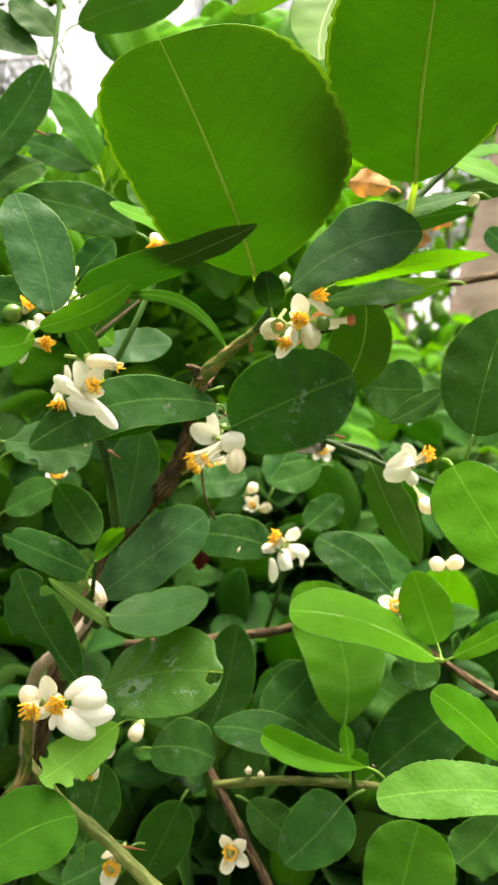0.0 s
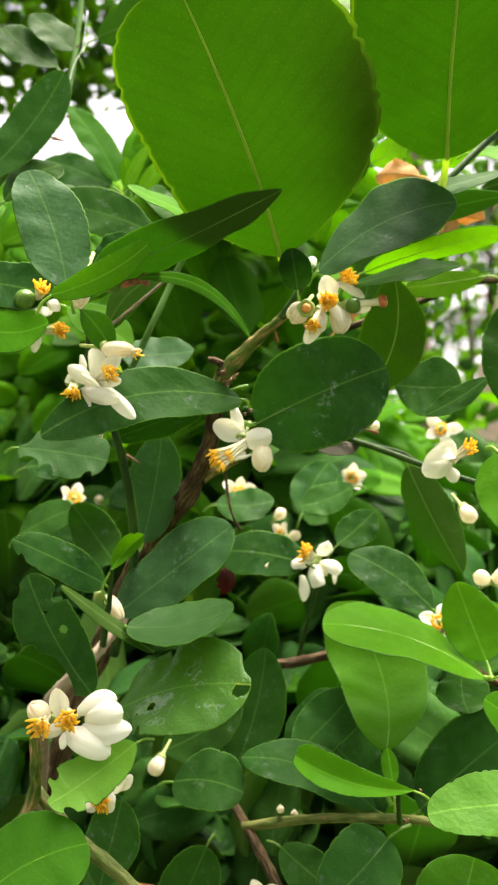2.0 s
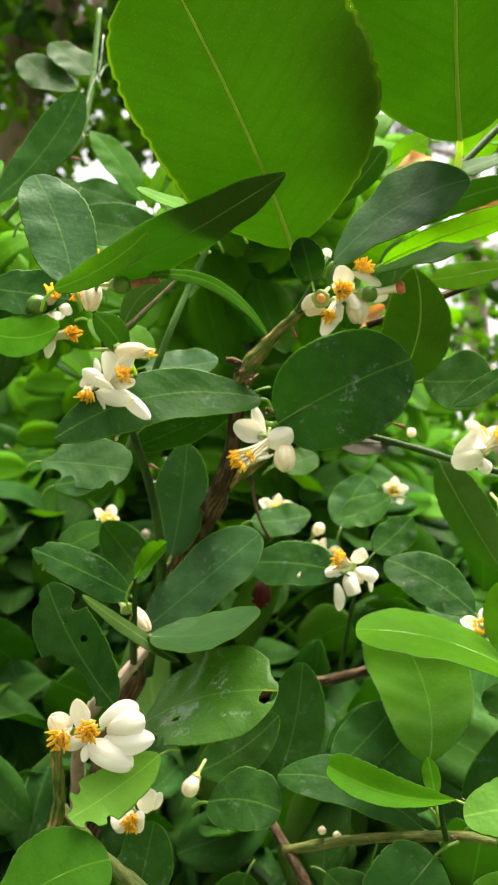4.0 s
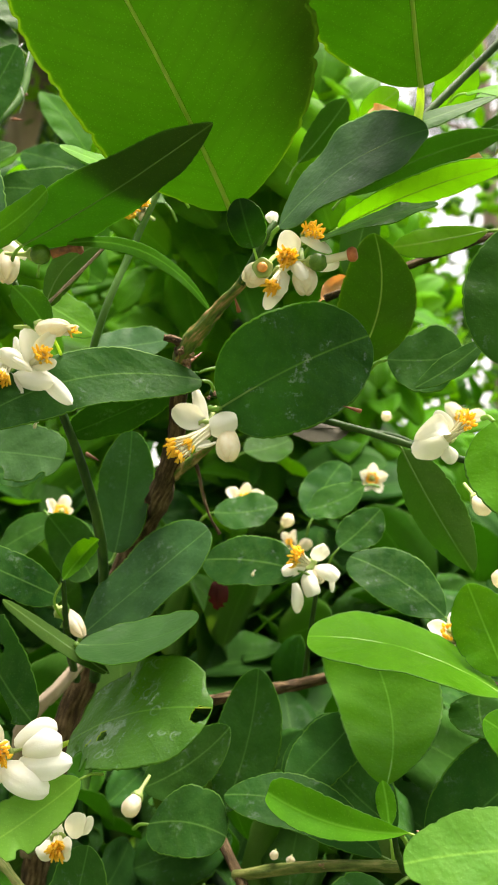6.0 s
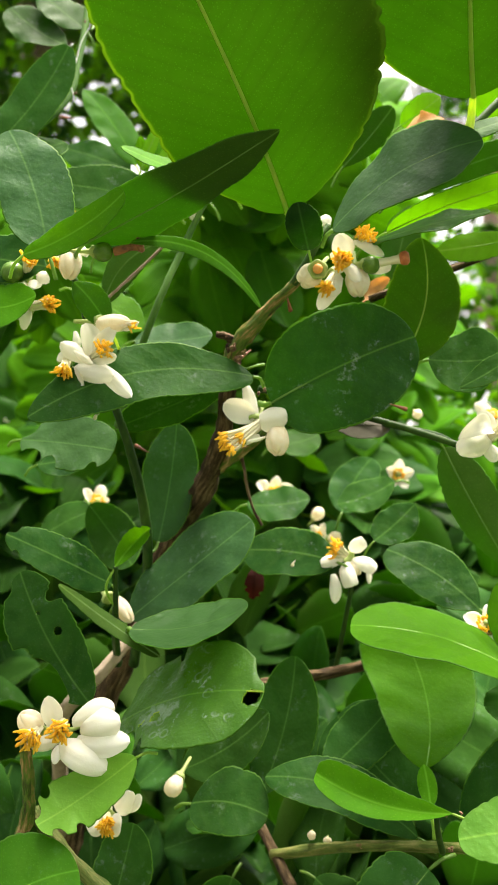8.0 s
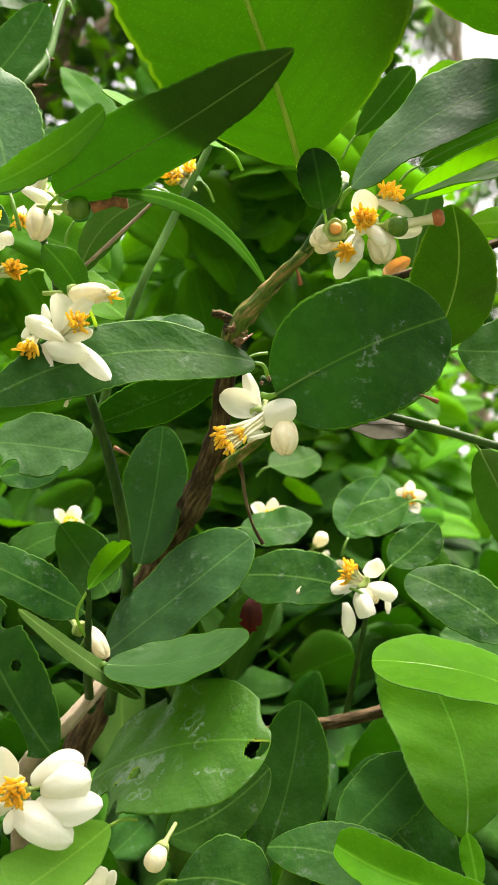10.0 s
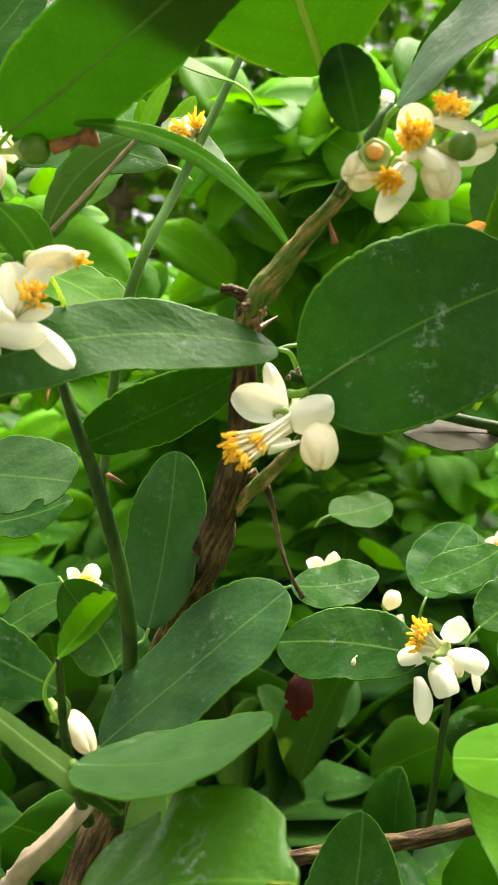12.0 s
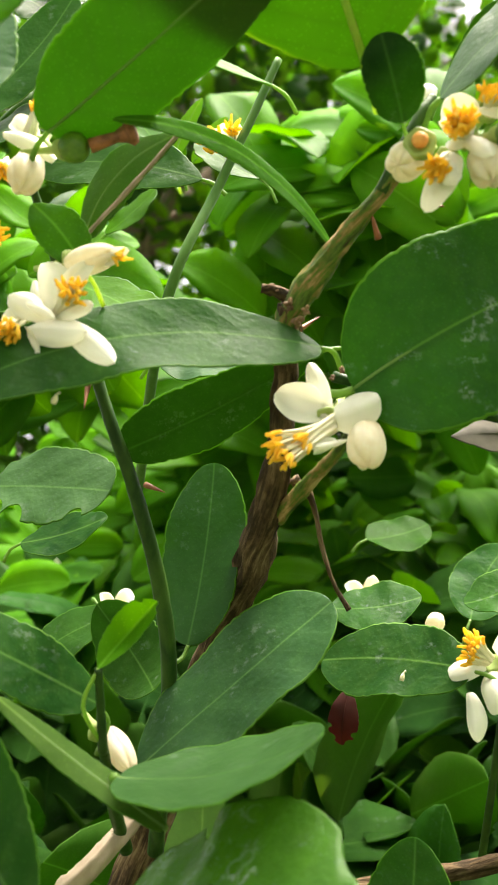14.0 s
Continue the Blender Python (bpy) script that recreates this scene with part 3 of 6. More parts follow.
def stamen_meshes(spread, seed):
    rnd = random.Random(seed)
    stalks, tips = [], []
    for k in range(18):
        angle = 2 * math.pi * k / 18 + rnd.uniform(-0.1, 0.1)
        out = 0.0012 + 0.0016 * spread + rnd.uniform(-0.0003, 0.0006)
        high = 0.0058 + rnd.uniform(-0.0009, 0.0008)
        foot = Vector((0.0010 * math.cos(angle), 0.0010 * math.sin(angle), 0.0006))
        head = Vector((out * math.cos(angle), out * math.sin(angle), high))
        mid = (foot + head) / 2 + Vector((0.0003 * math.cos(angle), 0.0003 * math.sin(angle), 0.0004))
        stalks.append(tube([(*foot, 0.00030), (*mid, 0.00024), (*head, 0.00014)], 5))
        lean = Vector((rnd.uniform(-0.4, 0.4), rnd.uniform(-0.4, 0.4), 1)).normalized()
        line = [(*(head + lean * (0.0021 * q - 0.0004)), 0.00056 * math.sin(math.pi * (0.12 + 0.76 * q)) + 0.00004) for q in (0, 0.25, 0.5, 0.75, 1)]
        tips.append(tube(line, 6))
    a = mesh_from("filament_ring", *joined(stalks))
    b = mesh_from("stamen_head", *joined(tips))
    a.materials.append(FILAMENT)
    b.materials.append(ANTHER)
    return a, b


PETALS = [petal_mesh("petal", s) for s in (0.05, 0.25, 0.5, 0.75, 1.0)]
STAMENS = [stamen_meshes(s, k) for k, s in enumerate((0.0, 0.3, 0.6, 1.0))]
CALYX_MESH = mesh_from("calyx", *joined([lathe([(0.0005, -0.0075), (0.0006, -0.003), (0.0008, -0.0012), (0.0017, -0.0004), (0.0021, 0.0008), (0.0019, 0.0012), (0.0011, 0.0009)], 15, 5, 0.10)]))
CALYX_MESH.materials.append(CALYX)
PISTIL_MESH = mesh_from("pistil", *lathe([(0.0004, 0.0006), (0.0011, 0.0012), (0.0013, 0.0022), (0.0010, 0.0030), (0.0005, 0.0034), (0.00045, 0.0056), (0.0010, 0.0060), (0.0011, 0.0066), (0.0005, 0.0070)], 10))
PISTIL_MESH.materials.append(CALYX)
BUD_MESH = mesh_from("bud", *lathe([(0.0010, 0.0004), (0.0019, 0.0012), (0.0025, 0.0026), (0.0028, 0.0042), (0.0026, 0.0056), (0.0020, 0.0067), (0.0011, 0.0073), (0.0004, 0.0074)], 30, 5, 0.045))
BUD_MESH.materials.append(BUD)


def facing(centre, way, size, spin):
    turn = Vector(way).normalized().to_track_quat("Z", "X").to_matrix().to_4x4()
    return Matrix.Translation(centre) @ turn @ Matrix.Rotation(spin, 4, "Z") @ Matrix.Scale(size, 4)


FLOWER_COUNT = [0]


def flower(centre, way, size, open_):
    """An open citrus flower: calyx, five petals, a ring of filaments with orange anthers, and the pistil. centre: the anthers."""
    FLOWER_COUNT[0] += 1
    rnd = random.Random(FLOWER_COUNT[0] * 7)
    heart = Vector(centre) - Vector(way).normalized() * 0.0050 * size
    m = facing(heart, way, size, rnd.uniform(0, 6.3))
    ob = placed_part("flower", CALYX_MESH, bush, "open white citrus flower with orange anthers", m)
    for k in range(5):
        if rnd.random() < 0.07 and open_ > 0.4:
            continue
        step = min(4, max(0, round(open_ * 4 + rnd.uniform(-0.8, 0.8))))
        turn = m @ Matrix.Rotation(2 * math.pi * k / 5 + rnd.uniform(-0.15, 0.15), 4, "Z") @ Matrix.Translation((0.0012, 0, 0.0006)) @ Matrix.Rotation(rnd.uniform(-0.12, 0.15), 4, "Y") @ Matrix.Scale(rnd.uniform(0.9, 1.08), 4)
        placed_part("petal", PETALS[step], ob, "", turn)
    a, b = STAMENS[min(3, round(open_ * 3))]
    placed_part("filament_ring", a, ob, "", m)
    placed_part("stamen_head", b, ob, "powdery orange anthers", m)
    placed_part("pistil", PISTIL_MESH, ob, "", m)


def hero_flower(heart, way):
    FLOWER_COUNT[0] += 1
    return placed_part("flower", CALYX_MESH, bush, "waxy white citrus flower with orange anthers", facing(heart, way, 0.9, FLOWER_COUNT[0]))


def petal(bloom, base, tip, normal, width, bulge, cup=0.4, blunt=0.15):
    """One thick waxy petal: narrow at its base, widest past the middle, bluntly pointed, hollow across and arched along."""
    FLOWER_COUNT[0] += 1
    seed = FLOWER_COUNT[0]
    rnd = random.Random(seed)
    base, tip, normal = Vector(base), Vector(tip), Vector(normal)
    length = (tip - base).length
    a = (tip - base) / length
    normal = (normal - a * normal.dot(a)).normalized()
    side = a.cross(normal)
    rows, cols = 20, 6
    lean, phase = rnd.uniform(-0.05, 0.05) * length, rnd.uniform(0, 6.3)
    curl = rnd.uniform(-0.17, 0.08) * length
    verts, faces = [], []
    for skin in (1, -1):
        for i in range(rows + 1):
            s = i / rows
            q = max(0.0, (s - 0.55) / 0.45)
            h = width / 2 * (0.42 + 0.58 * math.sin(math.pi / 2 * min(1.0, s / 0.55))) * ((1 - blunt) * (max(0.0, 1 - q**2) ** 0.5 * 0.6 + 0.4 * (1 - q**1.6)) + blunt * max(0.0, 1 - q**8) ** 0.5)
            h *= 1 + 0.05 * math.sin(7 * s + phase)
            mid = base + a * (length * s) + normal * (bulge * 4 * s * (1 - s) + curl * q * q) + side * (lean * math.sin(math.pi * s))
            for j in range(-cols, cols + 1):
                u = math.sin(math.pi / 2 * j / cols)
                hollow = -cup * h * u * u + 0.055 * h * math.cos(8 * u + phase) * (1 - 0.5 * s) + 0.10 * h * u * math.sin(4 * s + phase)
                fine = 0.026 * width * noise.noise(Vector((u * 3, s * 4, seed * 1.3)))
                thick = skin * 0.00024 * (1 - 0.85 * u * u) * (1 - 0.5 * s)
                verts.append(mid + side * (u * h) + normal * (hollow + fine + thick))
    across = 2 * cols + 1
    under = (rows + 1) * across
    for i in range(rows):
        for j in range(across - 1):
            k = i * across + j
            faces.append((k, k + across, k + 1 + across, k + 1))
            faces.append((under + k, under + k + 1, under + k + 1 + across, under + k + across))
        for j in (0, across - 1):
            k = i * across + j
            ring = (k, under + k, under + k + across, k + across)
            faces.append(ring if j == 0 else ring[::-1])
    me = mesh_from("petal", verts, faces)
    me.materials.append(PETAL)
    placed_part("petal", me, bloom)


def stamens(bloom, base, tip, spread, count=0):
    """A fused tube of pale filaments that splits and ends in curled orange anthers."""
    FLOWER_COUNT[0] += 1
    rnd = random.Random(FLOWER_COUNT[0])
    base, tip = Vector(base), Vector(tip)
    way = (tip - base).normalized()
    a = way.orthogonal().normalized()
    b = way.cross(a)
    stalks, heads = [], []
    count = count or max(8, min(46, round(spread / 0.00011)))
    for k in range(count):
        angle = 2.4 * k
        ring = math.sqrt((k + 0.5) / count)
        off = (a * math.cos(angle) + b * math.sin(angle)) * ring
        foot = base + off * 0.0009
        head = tip + off * spread * 0.42 + way * rnd.uniform(-0.0014, 0.0004)
        knee = foot.lerp(head, 0.55) + off * 0.0002 - off * spread * 0.16
        stalks.append(tube([(*foot, 0.00036), (*knee, 0.00034), (*knee.lerp(head, 0.6), 0.00024), (*head, 0.00012)], 6))
        lean = (way + off * 0.7 + Vector((rnd.gauss(0, 0.42), rnd.gauss(0, 0.42), rnd.gauss(0, 0.42)))).normalized()
        half = rnd.uniform(0.0007, 0.0012)
        curl = Vector((rnd.gauss(0, 1), rnd.gauss(0, 1), rnd.gauss(0, 1))) * half * 0.4
        heads.append(tube([(*(head + lean * half * (2 * q - 0.8) + curl * (q * q - 0.3)), (0.00031 * math.sin(math.pi * (0.16 + 0.70 * q)) + 0.00005) * rnd.uniform(0.8, 1.2)) for q in (0, 0.2, 0.4, 0.6, 0.8, 1)], 6, 0.35, k))
    part("filament_ring", mesh_from("filament_ring", *joined(stalks)), FILAMENT, bloom)
    part("stamen_head", mesh_from("stamen_head", *joined(heads)), ANTHER, bloom, "powdery orange anthers")


def closed_petals(bloom, base, tip, width):
    """Petals still closed into a plump bud, with creased seams that meet at the blunt tip."""
    base, tip = Vector(base), Vector(tip)
    long = (tip - base).length
    m = facing(base, tip - base, 1.0, width * 900)
    rings, sides = 16, 50
    verts, faces = lathe([(1.0, 0.0)] * (rings + 1), sides)
    shaped = []
    for k, (x, y, _) in enumerate(verts):
        q = (k // sides) / rings
        r = width / 2 * (math.sin(math.pi * (0.10 + 0.90 * q) ** 1.05)) ** 0.55 if q < 1 else 0.0
        angle = math.atan2(y, x)
        seam = abs(math.cos(2.5 * angle + 0.9 * q)) ** 0.5
        r *= 0.85 + 0.15 * seam if q > 0.1 else 0.95
        r *= 1 + 0.07 * noise.noise(Vector((x * 1.4, y * 1.4, q * 2.2)) + base * 400)
        lobe = 1 - 0.15 * (1 - seam) * q * q - 0.06 * q**8
        shaped.append((x * r, y * r, long * (q * lobe)))
    me = mesh_from("closed_petals", shaped, faces)
    me.materials.append(BUD)
    placed_part("closed_petal_bud", me, bloom, "", m)


def flower_bud(centre, way, size):
    FLOWER_COUNT[0] += 1
    heart = Vector(centre) - Vector(way).normalized() * 0.0037 * size
    m = facing(heart, way, size, FLOWER_COUNT[0])
    ob = placed_part("flower_bud", BUD_MESH, bush, "closed cream-white citrus flower bud", m)
    placed_part("calyx", CALYX_MESH, ob, "", m)


FRUIT_MESH = mesh_from("fruitlet", *lathe([(0.0008, -0.0026), (0.0020, -0.0022), (0.0027, -0.0010), (0.0029, 0.0003), (0.0026, 0.0016), (0.0018, 0.0025), (0.0009, 0.0029)], 18))
FRUIT_MESH.materials.append(FRUIT)
STYLE_MESH = mesh_from("style", *lathe([(0.0011, -0.0030), (0.0010, -0.0012), (0.0008, 0.0010), (0.0013, 0.0024), (0.0020, 0.0032), (0.0017, 0.0040), (0.0006, 0.0042)], 12, 3, 0.08))
STYLE_MESH.materials.append(RUST)
HEART_MESH = mesh_from("young_fruit", *lathe([(0.0010, -0.0032), (0.0019, -0.0026), (0.0026, -0.0014), (0.0029, 0.0), (0.0027, 0.0008), (0.0022, 0.0010), (0.0016, 0.0005), (0.0008, 0.0003)], 30, 5, 0.05))
HEART_MESH.materials.append(CALYX)
TIP_MESH = mesh_from("stigma", *lathe([(0.0006, 0.0), (0.0013, 0.0008), (0.0015, 0.0017), (0.0010, 0.0025), (0.0004, 0.0027)], 12))
TIP_MESH.materials.append(STIGMA)


def fruitlet(centre, way, size):
    ob = placed_part("fruitlet", FRUIT_MESH, bush, "tiny glossy green citrus fruitlet", facing(centre, way, size, 0))
    heart = Vector(centre) - Vector(way).normalized() * 0.0028 * size
    placed_part("calyx", CALYX_MESH, ob, "", facing(heart, way, size, 0))


PALE_STYLE_MESH = mesh_from("style", *lathe([(0.0013, -0.0046), (0.0010, -0.0030), (0.0009, -0.0008), (0.0010, 0.0014), (0.0013, 0.0022), (0.0006, 0.0026)], 12, 3, 0.08))
PALE_STYLE_MESH.materials.append(FILAMENT)
RUST_TIP_MESH = mesh_from("stigma", *lathe([(0.0010, 0.0018), (0.0016, 0.0024), (0.0017, 0.0034), (0.0011, 0.0041), (0.0004, 0.0042)], 12, 3, 0.06))
RUST_TIP_MESH.materials.append(RED_STIGMA)


def pale_style(centre, way, size):
    m = facing(centre, way, size, 0)
    ob = placed_part("style", PALE_STYLE_MESH, bush, "pale yellow style left on a young fruit", m)
    placed_part("stigma", RUST_TIP_MESH, ob, "withered rust-red stigma", m)


def rusty_style(centre, way, size):
    placed_part("withered_style", STYLE_MESH, bush, "withered rust-brown style of a spent flower", facing(centre, way, size, 0))


def young_fruit(centre, way, size):
    m = facing(centre, way, size, 0)
    ob = placed_part("spent_flower", HEART_MESH, bush, "pale green calyx of a flower that lost its petals", m)
    placed_part("stigma", TIP_MESH, ob, "orange stigma", m)


# ---- ground ----
def ground():
    m, tree, bsdf = material("garden_soil")
    coord = tree.nodes.new("ShaderNodeTexCoord")
    big = node(tree, "ShaderNodeTexNoise", Scale=0.8, Detail=6.0)
    small = node(tree, "ShaderNodeTexNoise", Scale=30.0, Detail=6.0)
    for n in (big, small):
        tree.links.new(coord.outputs["Object"], n.inputs["Vector"])
    soil = mixed(tree, small.outputs[0], (0.045, 0.033, 0.022), (0.12, 0.09, 0.058))
    tree.links.new(mixed(tree, ramp(tree, big.outputs[0], [(0.42, (0, 0, 0)), (0.58, (1, 1, 1))]), soil, (0.035, 0.07, 0.018)), bsdf.inputs["Base Color"])
    bsdf.inputs["Roughness"].default_value = 0.95
    bump = node(tree, "ShaderNodeBump", Strength=0.8, Distance=0.02)
    tree.links.new(small.outputs[0], bump.inputs["Height"])
    tree.links.new(bump.outputs[0], bsdf.inputs["Normal"])
    n, verts, faces = 60, [], []
    for i in range(n + 1):
        for j in range(n + 1):
            x, y = ((2 * q / n - 1) for q in (i, j))
            x, y = 900 * x * abs(x) ** 2, 900 * y * abs(y) ** 2
            verts.append((x, y, 0.02 * noise.noise(Vector((x * 2, y * 2, 0)))))
    for i in range(n):
        for j in range(n):
            k = i * (n + 1) + j
            faces.append((k, k + n + 1, k + n + 2, k + 1))
    me = mesh_from("ground", verts, faces)
    me.materials.append(m)
    tagged(new("ground", me), "bare brown soil with patches of grass", "ground", kind="structure")


ground()

# ---- the flowering citrus bush ----
bush = thing("citrus_bush", (-0.16, 0.46, 0.0), "flowering citrus bush with glossy leaves, white blossoms and thorny stems", "bush")
branch('streaked', [(0.0063, 0.2640, 1.2178, 0.0012), (0.0019, 0.2660, 1.2134, 0.0014), (-0.0062, 0.2700, 1.2070, 0.0020), (-0.0141, 0.2740, 1.1993, 0.0026), (-0.0163, 0.2780, 1.1945, 0.0026)])
branch('bark', [(-0.0139, 0.2735, 1.2002, 0.0025), (-0.0172, 0.2810, 1.1905, 0.0024), (-0.0201, 0.2870, 1.1778, 0.0029), (-0.0288, 0.3020, 1.1633, 0.0037), (-0.0414, 0.3220, 1.1499, 0.0042), (-0.0592, 0.3350, 1.1164, 0.0046), (-0.0735, 0.3400, 1.0835, 0.0050), (-0.0927, 0.3600, 1.0276, 0.0055)])
branch('bark', [(-0.0127, 0.2740, 1.2004, 0.0016), (-0.0152, 0.2730, 1.2023, 0.0012), (-0.0183, 0.2720, 1.2032, 0.0009)])
branch('green', [(0.0019, 0.2660, 1.2134, 0.0015), (0.0050, 0.2640, 1.2176, 0.0013), (0.0087, 0.2630, 1.2233, 0.0011), (0.0108, 0.2640, 1.2267, 0.0009)])
branch('green', [(-0.0488, 0.2750, 1.1987, 0.0012), (-0.0466, 0.2780, 1.1879, 0.0013), (-0.0442, 0.2840, 1.1756, 0.0015), (-0.0430, 0.2930, 1.1605, 0.0017), (-0.0444, 0.3020, 1.1430, 0.0018), (-0.0535, 0.3200, 1.1134, 0.0020)])
branch('lime', [(-0.0155, 0.2870, 1.2560, 0.0009), (-0.0214, 0.2870, 1.2441, 0.0010), (-0.0281, 0.2870, 1.2314, 0.0011), (-0.0389, 0.2870, 1.2088, 0.0012), (-0.0591, 0.3300, 1.1863, 0.0014)])
branch('green', [(-0.0090, 0.2800, 1.1900, 0.0011), (0.0152, 0.2890, 1.1832, 0.0011), (0.0283, 0.2870, 1.1787, 0.0011), (0.0459, 0.2800, 1.1716, 0.0011), (0.0604, 0.2700, 1.1663, 0.0010)])
branch('bark', [(-0.0463, 0.3450, 1.0993, 0.0020), (-0.0243, 0.3350, 1.1033, 0.0020), (-0.0043, 0.3300, 1.1068, 0.0019), (0.0139, 0.3250, 1.1109, 0.0018), (0.0368, 0.3300, 1.1157, 0.0016)])
branch('bark', [(-0.0289, 0.3300, 1.0832, 0.0018), (-0.0103, 0.2950, 1.0673, 0.0017), (-0.0019, 0.2800, 1.0578, 0.0017), (0.0082, 0.2650, 1.0447, 0.0017)])
branch('olive', [(-0.0113, 0.2950, 1.0673, 0.0016), (0.0105, 0.2840, 1.0736, 0.0016), (0.0336, 0.2700, 1.0786, 0.0014), (0.0437, 0.2700, 1.0768, 0.0012)])
branch('olive', [(-0.0625, 0.2560, 1.0915, 0.0017), (-0.0522, 0.2520, 1.0818, 0.0019), (-0.0371, 0.2450, 1.0724, 0.0021), (-0.0209, 0.2350, 1.0623, 0.0022)])
branch('streaked', [(-0.0608, 0.2470, 1.1102, 0.0013), (-0.0610, 0.2490, 1.1008, 0.0016), (-0.0628, 0.2520, 1.0899, 0.0018), (-0.0696, 0.2550, 1.0804, 0.0016), (-0.0811, 0.2580, 1.0690, 0.0018)])
branch('bark', [(0.0518, 0.2850, 1.1181, 0.0011), (0.0596, 0.2800, 1.1130, 0.0013), (0.0767, 0.2750, 1.1027, 0.0015), (0.0940, 0.2700, 1.0941, 0.0016)])
branch('green', [(0.0400, 0.2680, 1.2431, 0.0012), (0.0471, 0.2680, 1.2502, 0.0012), (0.0583, 0.2720, 1.2613, 0.0012), (0.0750, 0.2750, 1.2765, 0.0012), (0.0927, 0.2800, 1.2924, 0.0012)])
branch('bark', [(0.0208, 0.2900, 1.2138, 0.0011), (0.0568, 0.3050, 1.2282, 0.0013), (0.0707, 0.3100, 1.2318, 0.0014), (0.0870, 0.3150, 1.2348, 0.0015)])
branch('lime', [(-0.0648, 0.3350, 1.3432, 0.0011), (-0.0665, 0.3300, 1.3184, 0.0012), (-0.0680, 0.3250, 1.3017, 0.0013), (-0.0702, 0.3200, 1.2890, 0.0014), (-0.0796, 0.3100, 1.2735, 0.0015), (-0.0928, 0.3100, 1.2608, 0.0016)])
branch('pale', [(-0.0454, 0.3150, 1.1317, 0.0019), (-0.0495, 0.3100, 1.1254, 0.0020), (-0.0570, 0.3000, 1.1157, 0.0022), (-0.0647, 0.3000, 1.1087, 0.0024), (-0.0740, 0.3120, 1.0960, 0.0026), (-0.0850, 0.3450, 1.0560, 0.0030)])
branch('green', [(0.0292, 0.2520, 1.0932, 0.0007), (0.0297, 0.2570, 1.0870, 0.0008), (0.0312, 0.2660, 1.0790, 0.0010)])
branch('green', [(-0.0517, 0.2620, 1.2175, 0.0009), (-0.0500, 0.2640, 1.2103, 0.0010), (-0.0512, 0.2700, 1.2039, 0.0011), (-0.0565, 0.2850, 1.2012, 0.0012)])
branch('green', [(-0.0517, 0.2580, 1.2215, 0.0008), (-0.0517, 0.2620, 1.2175, 0.0009)])
branch('green', [(-0.0479, 0.2790, 1.1345, 0.0010), (-0.0509, 0.2900, 1.1263, 0.0013), (-0.0557, 0.3100, 1.1155, 0.0016)])
branch('green', [(-0.0452, 0.2700, 1.1461, 0.0007), (-0.0462, 0.2735, 1.1405, 0.0008), (-0.0476, 0.2780, 1.1340, 0.0010)])
branch('green', [(0.0137, 0.3090, 1.1458, 0.0007), (0.0126, 0.3150, 1.1362, 0.0008), (0.0106, 0.3200, 1.1268, 0.0009), (0.0061, 0.3350, 1.1071, 0.0010)])
branch('bark', [(-0.0179, 0.2890, 1.1758, 0.0012), (-0.0158, 0.2910, 1.1738, 0.0008), (-0.0150, 0.2930, 1.1702, 0.0005), (-0.0146, 0.2950, 1.1651, 0.0005), (-0.0134, 0.2970, 1.1593, 0.0004), (-0.0111, 0.2980, 1.1544, 0.0006)])
branch('streaked', [(-0.0217, 0.2935, 1.1704, 0.0018), (-0.0137, 0.2830, 1.1744, 0.0014), (-0.0080, 0.2780, 1.1780, 0.0010), (-0.0026, 0.2760, 1.1853, 0.0009)])
branch('pale', [(-0.0446, 0.2622, 1.2106, 0.0006), (-0.0353, 0.2597, 1.2173, 0.0005), (-0.0267, 0.2575, 1.2238, 0.0004)])
branch('green', [(0.0475, 0.3000, 1.1669, 0.0009), (0.0400, 0.3000, 1.1761, 0.0010), (0.0228, 0.2900, 1.1804, 0.0010)])
branch("bark", [(-0.0927, 0.36, 1.0276, 0.0055), (-0.12, 0.40, 0.80, 0.008), (-0.15, 0.45, 0.40, 0.012), (-0.16, 0.46, -0.03, 0.017)])
branch("bark", [(0.02, 0.60, 1.06, 0.003), (-0.02, 0.56, 0.94, 0.006), (-0.10, 0.48, 0.5, 0.010), (-0.16, 0.46, -0.02, 0.013)])
branch("bark", [(0.20, 0.52, 1.02, 0.003), (0.10, 0.48, 0.86, 0.006), (-0.05, 0.46, 0.4, 0.010), (-0.15, 0.46, 0.05, 0.012)])
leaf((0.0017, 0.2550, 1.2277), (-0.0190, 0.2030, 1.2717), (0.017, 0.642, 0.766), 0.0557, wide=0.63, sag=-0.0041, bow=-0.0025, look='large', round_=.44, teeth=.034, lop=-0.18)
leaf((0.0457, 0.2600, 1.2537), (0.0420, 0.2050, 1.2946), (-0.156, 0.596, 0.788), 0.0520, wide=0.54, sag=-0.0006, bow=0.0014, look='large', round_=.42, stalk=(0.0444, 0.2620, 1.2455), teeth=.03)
leaf((0.0386, 0.3300, 1.3411), (0.0222, 0.3000, 1.2994), (0.000, 0.812, -0.584), 0.0246, wide=0.41, sag=0.0011, bow=-0.0048, look='young')
leaf((0.0231, 0.3300, 1.3373), (-0.0056, 0.3300, 1.3256), (0.000, 1.000, 0.000), 0.0092, wide=0.53, sag=-0.0003, bow=-0.0006, look='young')
leaf((-0.0448, 0.2500, 1.2224), (0.0021, 0.2300, 1.2373), (-0.159, 0.321, 0.934), 0.0185, wide=0.38, sag=-0.0010, bow=0.0, round_=.5)
